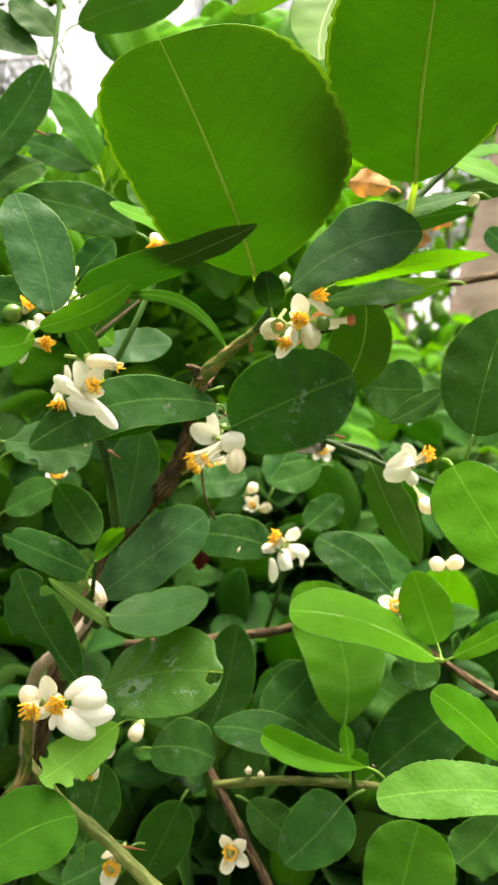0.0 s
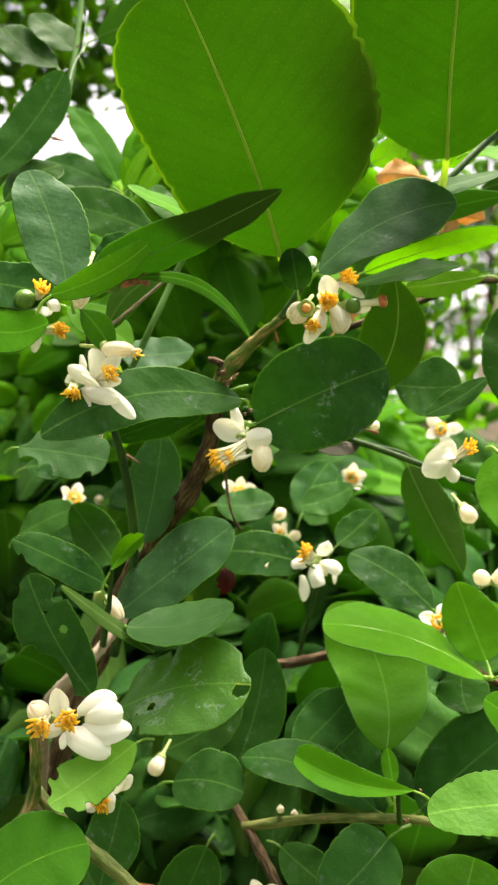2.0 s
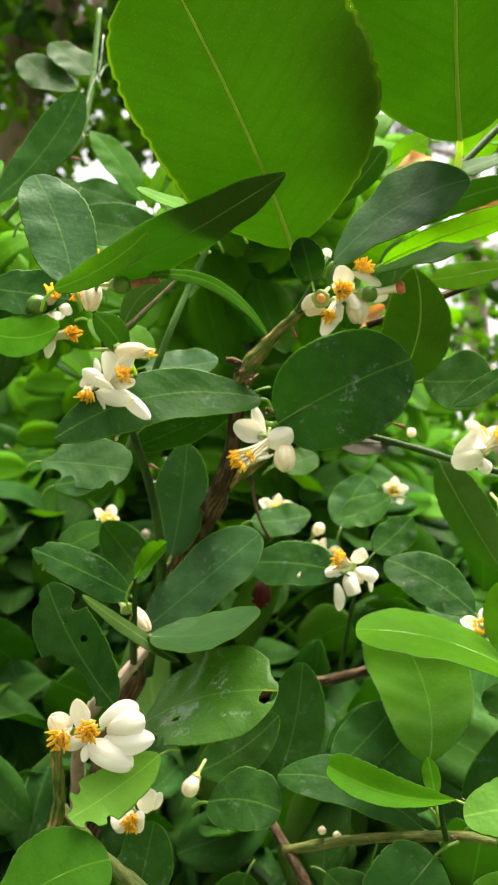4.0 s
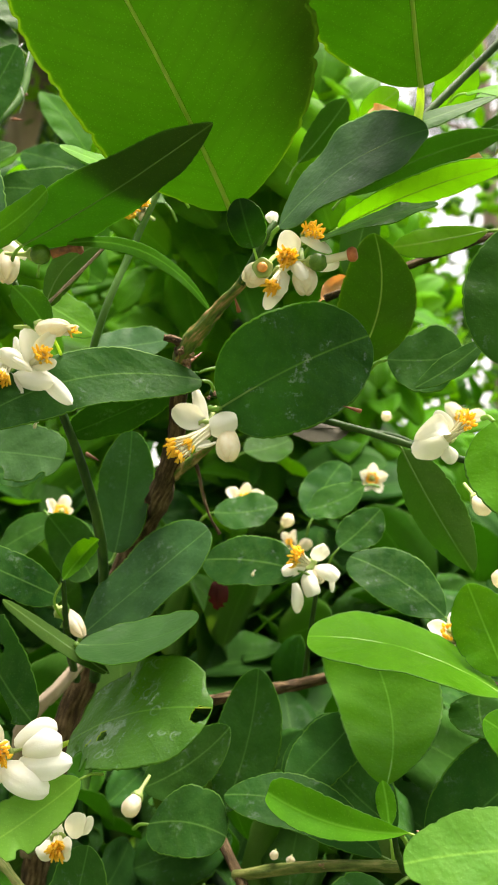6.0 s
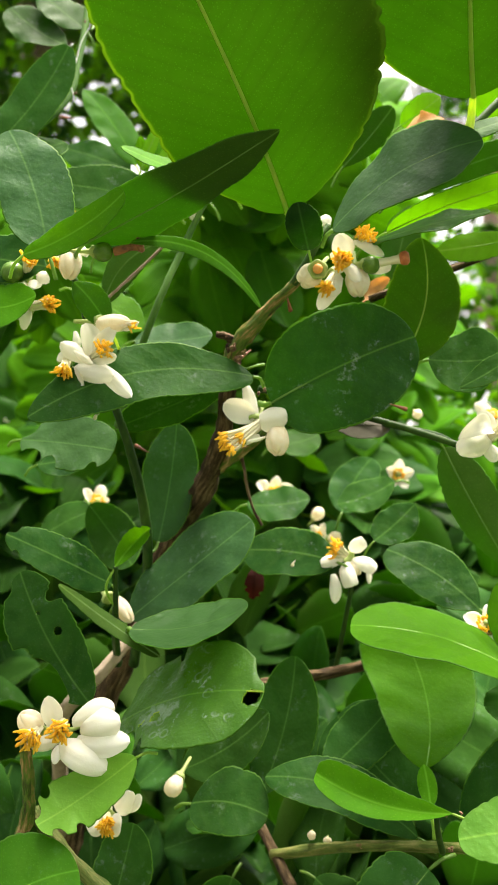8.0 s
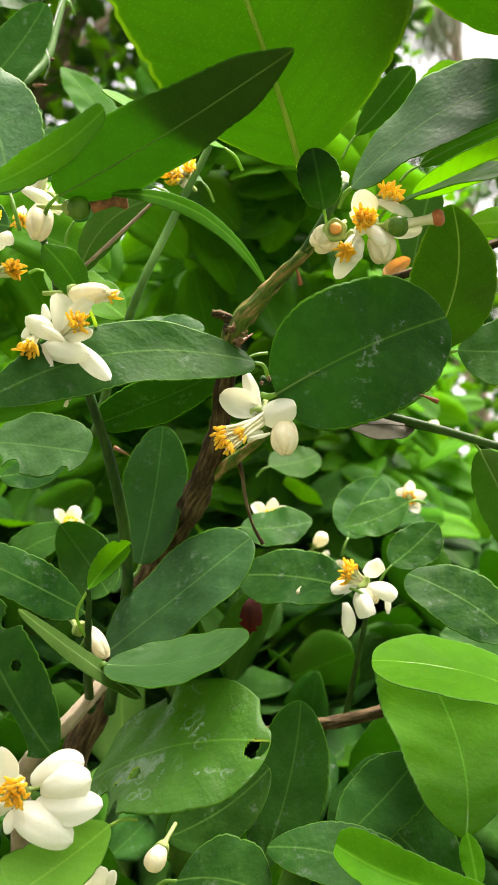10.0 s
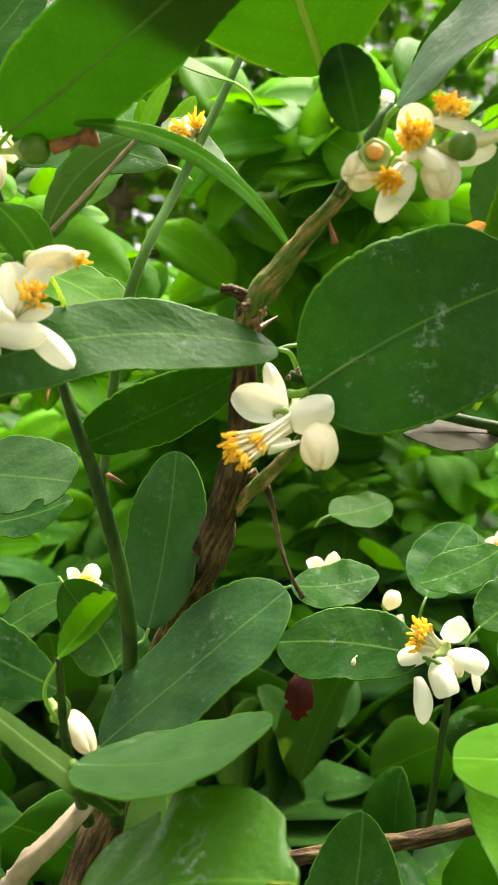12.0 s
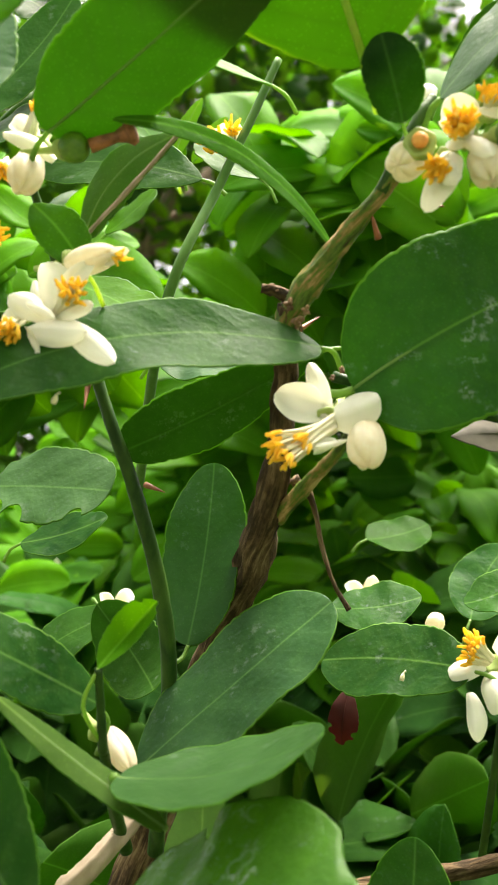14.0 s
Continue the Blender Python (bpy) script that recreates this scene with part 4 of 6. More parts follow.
leaf((-0.0492, 0.2200, 1.2118), (-0.0272, 0.2150, 1.2212), (-0.298, -0.934, 0.199), 0.0076, wide=0.60, sag=-0.0008, bow=0.0012, look='young', round_=.36)
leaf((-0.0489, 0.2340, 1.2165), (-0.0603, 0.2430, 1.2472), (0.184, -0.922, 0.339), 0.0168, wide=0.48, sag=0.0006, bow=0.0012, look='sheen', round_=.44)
leaf((-0.0757, 0.2500, 1.2104), (-0.0573, 0.2500, 1.2104), (0.000, -0.897, 0.442), 0.0136, wide=0.50, sag=-0.0005, bow=0.0024, look='young')
leaf((-0.0769, 0.2550, 1.2228), (-0.0563, 0.2550, 1.2185), (0.081, -0.915, 0.394), 0.0149, wide=0.44, sag=-0.0003, bow=-0.0004)
leaf((-0.0370, 0.3100, 1.2476), (-0.0759, 0.3120, 1.2594), (0.110, -0.910, 0.400), 0.0190, wide=0.57, sag=0.0006, bow=0.0023)
leaf((-0.0269, 0.3250, 1.2546), (-0.0404, 0.3250, 1.2679), (0.462, -0.754, 0.466), 0.0122, wide=0.66, sag=-0.0006, bow=-0.0019)
leaf((-0.0148, 0.2720, 1.2397), (-0.0381, 0.2580, 1.2474), (0.542, -0.553, 0.633), 0.0085, wide=0.52, sag=-0.0003, bow=0.0003, look='young')
leaf((-0.0516, 0.2850, 1.2303), (-0.0412, 0.2850, 1.2416), (-0.397, -0.843, 0.364), 0.0149, wide=0.52, sag=0.0006, bow=0.0002)
leaf((-0.0916, 0.2970, 1.2615), (-0.0661, 0.3100, 1.3009), (0.151, -0.964, 0.220), 0.0157, wide=0.62, sag=-0.0017, bow=0.0019, round_=.5)
leaf((-0.0504, 0.3350, 1.2698), (-0.0424, 0.3350, 1.2858), (-0.000, 1.000, -0.000), 0.0048, wide=0.44, sag=-0.0001, bow=0.0006, look='young')
leaf((-0.0468, 0.3400, 1.2712), (-0.0375, 0.3400, 1.2827), (-0.000, 1.000, -0.000), 0.0063, wide=0.50, sag=-0.0002, bow=-0.0006, look='young')
leaf((-0.0493, 0.3380, 1.2703), (-0.0511, 0.3380, 1.2827), (0.000, -1.000, 0.000), 0.0051, wide=0.46, sag=-0.0002, bow=-0.0005, look='young')
leaf((-0.0732, 0.3300, 1.3114), (-0.0917, 0.3300, 1.3260), (0.362, -0.812, 0.458), 0.0171, wide=0.62, sag=-0.0010, bow=-0.0006)
leaf((-0.0685, 0.3350, 1.3193), (-0.0831, 0.3350, 1.3327), (0.425, -0.778, 0.462), 0.0159, wide=0.50, sag=-0.0002, bow=0.0003)
leaf((-0.0568, 0.3550, 1.2794), (-0.0748, 0.3550, 1.3080), (0.556, -0.754, 0.351), 0.0152, wide=0.49, sag=0.0008, bow=0.0014, look='mid')
leaf((-0.0599, 0.3350, 1.3237), (-0.0212, 0.3300, 1.3326), (0.046, 0.943, 0.328), 0.0169, wide=0.50, sag=-0.0001, bow=0.0012, stalk=(-0.0646, 0.3300, 1.3156))
leaf((-0.0599, 0.3600, 1.2793), (-0.0861, 0.3650, 1.2915), (0.160, -0.890, 0.430), 0.0160, wide=0.51, sag=0.0003, bow=0.0007)
leaf((-0.0816, 0.3700, 1.2721), (-0.0660, 0.3700, 1.2839), (-0.365, -0.794, 0.486), 0.0165, wide=0.52, sag=-0.0006, bow=0.0002, look='young')
leaf((-0.0910, 0.3500, 1.2802), (-0.0807, 0.3500, 1.2847), (-0.256, -0.769, 0.585), 0.0063, wide=0.48, sag=-0.0002, bow=0.0001, look='young')
leaf((-0.0827, 0.3000, 1.2567), (-0.0662, 0.3050, 1.2688), (-0.171, -0.805, 0.568), 0.0169, wide=0.57, sag=0.0010, bow=-0.0025)
leaf((-0.0097, 0.2720, 1.1921), (-0.0584, 0.2460, 1.1818), (0.318, -0.799, 0.511), 0.0177, wide=0.50, sag=0.0018, bow=0.0058, round_=.5, fold=0.05, stalk=(-0.0071, 0.2760, 1.1894))
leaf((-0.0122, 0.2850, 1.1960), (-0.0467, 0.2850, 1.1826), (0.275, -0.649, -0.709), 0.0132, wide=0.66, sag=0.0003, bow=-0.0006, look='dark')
leaf((-0.0053, 0.2735, 1.1854), (0.0309, 0.2755, 1.2006), (0.100, -0.990, -0.060), 0.0298, wide=0.47, sag=0.0032, bow=-0.0010, round_=.42, stalk=(-0.0087, 0.2760, 1.1858), residue=True)
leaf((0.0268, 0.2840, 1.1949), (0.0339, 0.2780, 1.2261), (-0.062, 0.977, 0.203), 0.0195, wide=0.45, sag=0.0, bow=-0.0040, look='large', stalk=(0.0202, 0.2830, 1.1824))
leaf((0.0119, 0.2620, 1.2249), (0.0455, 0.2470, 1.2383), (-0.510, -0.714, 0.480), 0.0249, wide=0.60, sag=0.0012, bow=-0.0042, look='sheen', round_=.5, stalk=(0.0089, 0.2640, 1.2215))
leaf((0.0252, 0.2750, 1.2272), (0.0663, 0.2580, 1.2338), (0.039, 0.441, 0.897), 0.0102, wide=0.45, sag=0.0004, bow=0.0020, look='young')
leaf((0.0287, 0.2900, 1.2403), (0.0680, 0.2850, 1.2507), (-0.046, 0.823, 0.567), 0.0084, wide=0.54, sag=0.0011, bow=0.0016)
leaf((0.0210, 0.2620, 1.2212), (0.0468, 0.2500, 1.2231), (-0.269, -0.443, 0.855), 0.0146, wide=0.51, sag=0.0007, bow=0.0005)
leaf((0.0646, 0.3000, 1.2306), (0.0388, 0.2900, 1.2255), (-0.366, 0.930, 0.023), 0.0079, wide=0.63, sag=0.0000, bow=0.0003, look='young')
leaf((0.0150, 0.3050, 1.2555), (0.0295, 0.3000, 1.2697), (0.016, 0.948, 0.319), 0.0086, wide=0.64, sag=-0.0002, bow=-0.0004)
leaf((0.0331, 0.3250, 1.2742), (0.0448, 0.3200, 1.2800), (0.262, 0.927, 0.270), 0.0093, wide=0.54, sag=-0.0029, bow=-0.0008, look='young')
leaf((0.0555, 0.3120, 1.2682), (0.0631, 0.3050, 1.2820), (0.019, 0.895, 0.445), 0.0125, wide=0.45, sag=-0.0015, bow=-0.0009, look='young', stalk=(0.0541, 0.3120, 1.2646))
leaf((0.0614, 0.3000, 1.2682), (0.0804, 0.2900, 1.2582), (0.057, -0.647, 0.760), 0.0112, wide=0.45, sag=0.0021, bow=-0.0001, look='young')
leaf((0.0659, 0.3150, 1.2732), (0.0862, 0.3150, 1.2762), (-0.123, -0.525, 0.842), 0.0117, wide=0.47, sag=-0.0001, bow=-0.0002, look='young')
leaf((0.0635, 0.3000, 1.2571), (0.0823, 0.3000, 1.2597), (-0.000, 1.000, -0.000), 0.0065, wide=0.53, sag=-0.0002, bow=0.0010)
leaf((0.0629, 0.2650, 1.2515), (0.0220, 0.2680, 1.2412), (-0.222, -0.705, 0.674), 0.0083, wide=0.49, sag=0.0010, bow=-0.0009)
leaf((0.0802, 0.2700, 1.2322), (0.0681, 0.2700, 1.2421), (0.286, -0.893, 0.346), 0.0089, wide=0.67, sag=-0.0002, bow=0.0003)
leaf((0.0575, 0.2380, 1.1854), (0.0681, 0.2450, 1.2178), (-0.024, -0.976, 0.219), 0.0227, wide=0.43, sag=0.0015, bow=-0.0012, round_=.46)
leaf((0.0551, 0.2500, 1.1761), (0.0683, 0.2280, 1.1509), (-0.198, -0.788, 0.583), 0.0226, wide=0.45, sag=0.0018, bow=0.0010, look='young', round_=.46)
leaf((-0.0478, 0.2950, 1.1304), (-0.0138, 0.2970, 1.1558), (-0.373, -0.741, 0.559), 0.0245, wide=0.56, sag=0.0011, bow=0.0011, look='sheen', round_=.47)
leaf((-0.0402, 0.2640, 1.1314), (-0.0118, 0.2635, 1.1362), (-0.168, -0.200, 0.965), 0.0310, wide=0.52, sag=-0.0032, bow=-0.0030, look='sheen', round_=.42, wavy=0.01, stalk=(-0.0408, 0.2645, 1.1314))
# slim blade added as the folded near margin of the leaf before it
leaf((-0.0333, 0.2625, 1.1252), (-0.0572, 0.2620, 1.1427), (-0.506, 0.538, -0.674), 0.0050, wide=0.45, sag=0.0016, bow=-0.0010, round_=.36, stalk=(-0.0333, 0.2633, 1.1252))
leaf((-0.0482, 0.2770, 1.1411), (-0.0701, 0.2620, 1.1551), (0.680, -0.601, 0.419), 0.0126, wide=0.50, sag=0.0020, bow=-0.0010, round_=.42, eaten=5, stalk=(-0.0495, 0.2800, 1.1336))
leaf((-0.0452, 0.2700, 1.1461), (-0.0366, 0.2720, 1.1553), (0.003, -0.978, 0.209), 0.0055, wide=0.60, sag=-0.0024, bow=-0.0012, look='young', fold=0.75, eaten=5, stalk=(-0.0474, 0.2780, 1.1346))
leaf((-0.0427, 0.2620, 1.1099), (-0.0072, 0.2500, 1.1192), (-0.385, -0.594, 0.706), 0.0287, wide=0.56, sag=0.0024, bow=-0.0015, look='mid', round_=.42, eaten=1, residue=True)
leaf((-0.0474, 0.2520, 1.1168), (-0.0648, 0.2570, 1.1462), (0.009, -0.985, 0.173), 0.0160, wide=0.55, sag=0.0014, bow=-0.0012, round_=.45, eaten=2)
leaf((-0.0357, 0.2470, 1.1058), (-0.0545, 0.2360, 1.0949), (-0.055, -0.654, 0.754), 0.0147, wide=0.60, sag=-0.0012, bow=0.0001, look='pale', round_=.42, eaten=3)
leaf((-0.0714, 0.2300, 1.0730), (-0.0448, 0.2330, 1.0870), (-0.222, -0.776, 0.590), 0.0226, wide=0.62, sag=0.0021, bow=-0.0020, look='mid', round_=.46)
leaf((-0.0503, 0.2750, 1.0582), (-0.0447, 0.2800, 1.0804), (-0.288, -0.916, 0.278), 0.0169, wide=0.55, sag=-0.0003, bow=0.0000)
leaf((-0.0307, 0.2850, 1.0837), (-0.0105, 0.2800, 1.0822), (-0.100, -0.641, 0.761), 0.0196, wide=0.52, sag=0.0010, bow=-0.0015, round_=.42)
leaf((-0.0142, 0.3000, 1.0814), (-0.0040, 0.3100, 1.1167), (-0.250, -0.910, 0.330), 0.0193, wide=0.52, sag=-0.0009, bow=0.0016)
leaf((0.0306, 0.3050, 1.0750), (0.0071, 0.3100, 1.1001), (0.125, -0.944, 0.304), 0.0268, wide=0.68, sag=0.0014, bow=-0.0019, round_=.42)
leaf((0.0264, 0.2800, 1.0773), (-0.0112, 0.2850, 1.0905), (0.171, -0.652, 0.739), 0.0156, wide=0.58, sag=0.0038, bow=0.0025)
leaf((0.0278, 0.2640, 1.0758), (0.0098, 0.2550, 1.0619), (-0.004, -0.838, 0.546), 0.0196, wide=0.37, sag=0.0012, bow=-0.0007, round_=.46, stalk=(0.0342, 0.2680, 1.0778))
leaf((0.0384, 0.2780, 1.0782), (0.0690, 0.2800, 1.1023), (-0.154, -0.949, 0.274), 0.0233, wide=0.52, sag=0.0001, bow=-0.0007, round_=.44)
leaf((0.0681, 0.2350, 1.1004), (0.0471, 0.2350, 1.1189), (0.476, -0.697, 0.537), 0.0139, wide=0.60, sag=0.0004, bow=0.0008, look='young')
leaf((0.0712, 0.2170, 1.0989), (0.0300, 0.2120, 1.1011), (0.124, -0.716, 0.687), 0.0139, wide=0.59, sag=0.0023, bow=0.0013, look='pale', round_=.44)
leaf((0.0385, 0.2400, 1.0515), (0.0472, 0.2500, 1.0766), (-0.000, -0.929, 0.370), 0.0254, wide=0.59, sag=-0.0009, bow=-0.0002, look='mid', round_=.44)
leaf((0.0753, 0.2620, 1.0746), (0.0596, 0.2580, 1.0606), (-0.129, -0.906, 0.404), 0.0162, wide=0.70, sag=-0.0008, bow=-0.0012)
leaf((-0.0384, 0.2900, 1.0490), (-0.0584, 0.2800, 1.0418), (0.035, -0.628, 0.777), 0.0157, wide=0.52, sag=-0.0010, bow=-0.0002)
leaf((-0.0227, 0.3000, 1.0593), (-0.0371, 0.3000, 1.0301), (-0.000, -1.000, -0.000), 0.0178, wide=0.43, sag=-0.0005, bow=-0.0004)
leaf((-0.0356, 0.3000, 1.0881), (-0.0113, 0.3000, 1.1033), (-0.320, -0.798, 0.510), 0.0166, wide=0.47, sag=-0.0014, bow=0.0012)
leaf((-0.0002, 0.3000, 1.0593), (0.0183, 0.2950, 1.0464), (0.168, -0.815, 0.555), 0.0145, wide=0.52, sag=0.0007, bow=0.0009)
leaf((0.0565, 0.2780, 1.1145), (0.0121, 0.2760, 1.1297), (0.322, -0.278, 0.905), 0.0310, wide=0.64, sag=0.0030, bow=0.0026, look='young', round_=.41, wavy=0.015, stalk=(0.0585, 0.2760, 1.1146))
leaf((0.0286, 0.2720, 1.0961), (0.0213, 0.3120, 1.1308), (0.074, -0.646, 0.760), 0.0283, wide=0.59, sag=-0.0035, bow=0.0058, look='young', round_=.5)
leaf((0.0284, 0.2570, 1.0917), (0.0276, 0.2620, 1.1000), (-0.000, -0.856, 0.517), 0.0044, wide=0.55, sag=-0.0004, bow=0.0002, look='young')
leaf((0.0321, 0.2460, 1.0943), (0.0035, 0.2510, 1.1012), (0.050, -0.769, 0.637), 0.0092, wide=0.76, sag=-0.0025, bow=-0.0015, look='young', round_=.5, fold=0.45)
leaf((0.0578, 0.2800, 1.1186), (0.0514, 0.2880, 1.1394), (-0.019, -0.935, 0.355), 0.0165, wide=0.44, sag=-0.0010, bow=0.0001, look='young', round_=.46, stalk=(0.0585, 0.2770, 1.1146))
leaf((0.0524, 0.2880, 1.1127), (0.0528, 0.2800, 1.1039), (-0.048, -0.737, 0.674), 0.0152, wide=0.39, sag=-0.0007, bow=0.0007, round_=.4)
leaf((0.0608, 0.2720, 1.1167), (0.0799, 0.2620, 1.1304), (-0.665, -0.439, 0.604), 0.0093, wide=0.54, sag=0.0004, bow=0.0004, look='young', stalk=(0.0588, 0.2760, 1.1146))
leaf((0.0464, 0.3000, 1.1301), (0.0228, 0.3100, 1.1461), (0.110, -0.761, 0.639), 0.0180, wide=0.55, sag=0.0011, bow=0.0014)
leaf((0.0083, 0.3050, 1.1434), (-0.0185, 0.3150, 1.1468), (-0.200, -0.751, 0.630), 0.0172, wide=0.55, sag=-0.0005, bow=0.0018, round_=.46)
leaf((0.0197, 0.3200, 1.1482), (0.0322, 0.3250, 1.1584), (-0.079, -0.854, 0.514), 0.0125, wide=0.49, sag=-0.0006, bow=0.0002)
leaf((0.0377, 0.2850, 1.1730), (0.0527, 0.2850, 1.1424), (0.320, 0.934, 0.156), 0.0135, wide=0.44, sag=-0.0005, bow=-0.0004, fold=0.5)
leaf((0.0575, 0.2700, 1.1966), (0.0409, 0.2720, 1.1868), (-0.429, -0.683, 0.591), 0.0085, wide=0.50, sag=-0.0006, bow=-0.0003)
leaf((0.0357, 0.2950, 1.1974), (0.0543, 0.2900, 1.1963), (-0.205, -0.861, 0.465), 0.0208, wide=0.57, sag=-0.0011, bow=0.0001)
leaf((0.0248, 0.2920, 1.1796), (0.0085, 0.2880, 1.1802), (-0.211, 0.770, -0.602), 0.0090, wide=0.43, sag=-0.0006, bow=0.0001, look='dull', round_=.7)
leaf((-0.0416, 0.3050, 1.1505), (-0.0353, 0.3050, 1.1840), (-0.322, -0.945, 0.061), 0.0183, wide=0.51, sag=-0.0007, bow=0.0004, look='sheen', round_=.46, stalk=(-0.0444, 0.3020, 1.1470))
leaf((-0.0761, 0.2900, 1.1801), (-0.0488, 0.2850, 1.1758), (-0.070, -0.842, 0.535), 0.0178, wide=0.56, sag=0.0000, bow=-0.0005, look='sheen', round_=.4, eaten=4)
leaf((-0.0070, 0.2730, 1.2094), (-0.0340, 0.2480, 1.2211), (0.693, -0.718, 0.067), 0.0038, wide=0.52, sag=0.0011, bow=0.0058, look='mid', round_=.36, stalk=(-0.0068, 0.2740, 1.2080))
leaf((-0.0440, 0.2620, 1.2114), (-0.0273, 0.2580, 1.2237), (0.252, 0.967, -0.027), 0.0090, wide=0.42, sag=-0.0003, bow=0.0032)
leaf((-0.0430, 0.2585, 1.2046), (-0.0500, 0.2560, 1.2147), (0.457, -0.885, 0.095), 0.0081, wide=0.45, sag=0.0006, bow=0.0004, look='mid')
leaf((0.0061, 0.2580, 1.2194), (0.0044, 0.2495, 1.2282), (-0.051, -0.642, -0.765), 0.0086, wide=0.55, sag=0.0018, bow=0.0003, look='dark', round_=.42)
leaf((0.0098, 0.3700, 1.1560), (0.0212, 0.3850, 1.1751), (0.078, -0.806, 0.586), 0.0166, wide=0.48, sag=-0.0004, bow=-0.0017, round_=.45)
leaf((0.0280, 0.3600, 1.1660), (0.0087, 0.3600, 1.1590), (-0.262, -0.636, 0.726), 0.0168, wide=0.51, sag=-0.0002, bow=-0.0017)
leaf((-0.0158, 0.4000, 1.1818), (0.0013, 0.4100, 1.1862), (0.192, -0.652, 0.734), 0.0169, wide=0.51, sag=-0.0008, bow=0.0005)
leaf((-0.0222, 0.3600, 1.1600), (-0.0008, 0.3600, 1.1612), (-0.042, -0.672, 0.740), 0.0175, wide=0.50, sag=-0.0001, bow=0.0017)
leaf((-0.0897, 0.3400, 1.1510), (-0.0688, 0.3400, 1.1604), (-0.262, -0.769, 0.583), 0.0156, wide=0.47, sag=0.0002, bow=-0.0008)
leaf((-0.0688, 0.3300, 1.1616), (-0.0532, 0.3200, 1.1430), (-0.244, -0.924, 0.293), 0.0159, wide=0.48, sag=-0.0057, bow=0.0011)
leaf((-0.0821, 0.3200, 1.1745), (-0.0626, 0.3200, 1.1784), (-0.137, -0.715, 0.686), 0.0143, wide=0.50, sag=-0.0007, bow=0.0003)
leaf((-0.0504, 0.3200, 1.2113), (-0.0265, 0.3200, 1.2117), (-0.011, -0.786, 0.619), 0.0162, wide=0.48, sag=-0.0008, bow=0.0004, look='sheen')
leaf((-0.0634, 0.3000, 1.2234), (-0.0436, 0.3000, 1.2106), (0.358, -0.750, 0.556), 0.0151, wide=0.52, sag=0.0004, bow=-0.0009, look='young')
leaf((0.0041, 0.2900, 1.0901), (0.0224, 0.3000, 1.1053), (-0.101, -0.769, 0.631), 0.0165, wide=0.55, sag=-0.0002, bow=0.0005)
leaf((-0.0156, 0.3300, 1.1420), (-0.0179, 0.3300, 1.1309), (0.000, 1.000, 0.000), 0.0062, wide=0.62, sag=-0.0020, bow=-0.0003, look='red', round_=.7, fold=0.6, eaten=3)
leaf((0.0195, 0.2980, 1.2152), (0.0264, 0.3000, 1.2214), (0.275, -0.961, 0.003), 0.0040, wide=0.56, sag=-0.0025, bow=-0.0008, look='dead', fold=0.5)
leaf((0.0280, 0.3120, 1.2226), (0.0343, 0.3120, 1.2450), (-0.000, 1.000, -0.000), 0.0109, wide=0.52, sag=-0.0003, bow=0.0003)
leaf((0.0431, 0.2900, 1.2586), (0.0317, 0.3000, 1.2620), (0.650, 0.759, -0.045), 0.0089, wide=0.53, sag=-0.0034, bow=0.0001, look='dead', fold=0.7)
leaf((0.0492, 0.3000, 1.2532), (0.0646, 0.3000, 1.2479), (0.223, 0.731, 0.645), 0.0073, wide=0.53, sag=-0.0001, bow=-0.0007, look='dead', fold=0.8)
leaf((0.0534, 0.3000, 1.2509), (0.0547, 0.3000, 1.2411), (0.710, 0.697, 0.101), 0.0070, wide=0.47, sag=-0.0007, bow=-0.0012, look='dead', fold=0.9)
young_fruit((0.0081, 0.2556, 1.2140), (0.04, -0.97, -0.10), 0.80)
fruitlet((0.0203, 0.2580, 1.2149), (0.943, -0.264, -0.202), 0.72)
pale_style((0.0251, 0.2575, 1.2155), (0.977, -0.203, 0.069), 1.0)
flower((-0.0751, 0.3600, 1.1628), (0.631, -0.695, 0.346), .8, .5)
flower_bud((-0.0798, 0.3600, 1.1590), (-0.538, -0.770, -0.344), .7)
flower((-0.0149, 0.3850, 1.1636), (0.538, -0.809, 0.237), .9, .7)
flower_bud((0.0013, 0.3700, 1.1557), (0.421, -0.798, 0.431), .8)
flower_bud((-0.0360, 0.2900, 1.0869), (-0.330, -0.766, -0.551), .85)
flower((-0.0402, 0.2650, 1.0560), (-0.202, -0.970, -0.134), .9, .5)
flower((-0.0057, 0.2750, 1.0550), (-0.202, -0.942, 0.268), .8, .6)
flower_bud((-0.0071, 0.2750, 1.0505), (-0.597, -0.723, -0.348), .6)
flower_bud((0.0616, 0.3000, 1.1391), (-0.619, -0.699, 0.359), .85)
flower_bud((0.0671, 0.3000, 1.1395), (0.527, -0.707, 0.472), .85)
flower((0.0472, 0.2920, 1.1271), (-0.298, -0.702, 0.647), .8, .7)
flower((0.0016, 0.3750, 1.1482), (-0.406, -0.839, 0.364), .55, .4)
flower_bud((0.0067, 0.3750, 1.1471), (0.636, -0.725, 0.263), .75)
flower((0.0610, 0.3600, 1.1867), (-0.314, -0.934, 0.170), .8, .6)
flower_bud((0.0576, 0.3000, 1.1586), (0.309, -0.763, -0.567), .9)
flower_bud((0.0712, 0.3000, 1.2562), (0.422, -0.699, 0.577), .6)
fruitlet((-0.0417, 0.2520, 1.2204), (0.996, 0.000, -0.093), 0.8)
rusty_style((-0.0361, 0.2522, 1.2209), (0.974, 0.062, 0.219), 1.0)
fruitlet((-0.0641, 0.2540, 1.2172), (-0.090, -0.995, 0.039), .95)
flower_bud((0.0366, 0.3600, 1.1885), (0.111, -0.950, -0.292), .6)
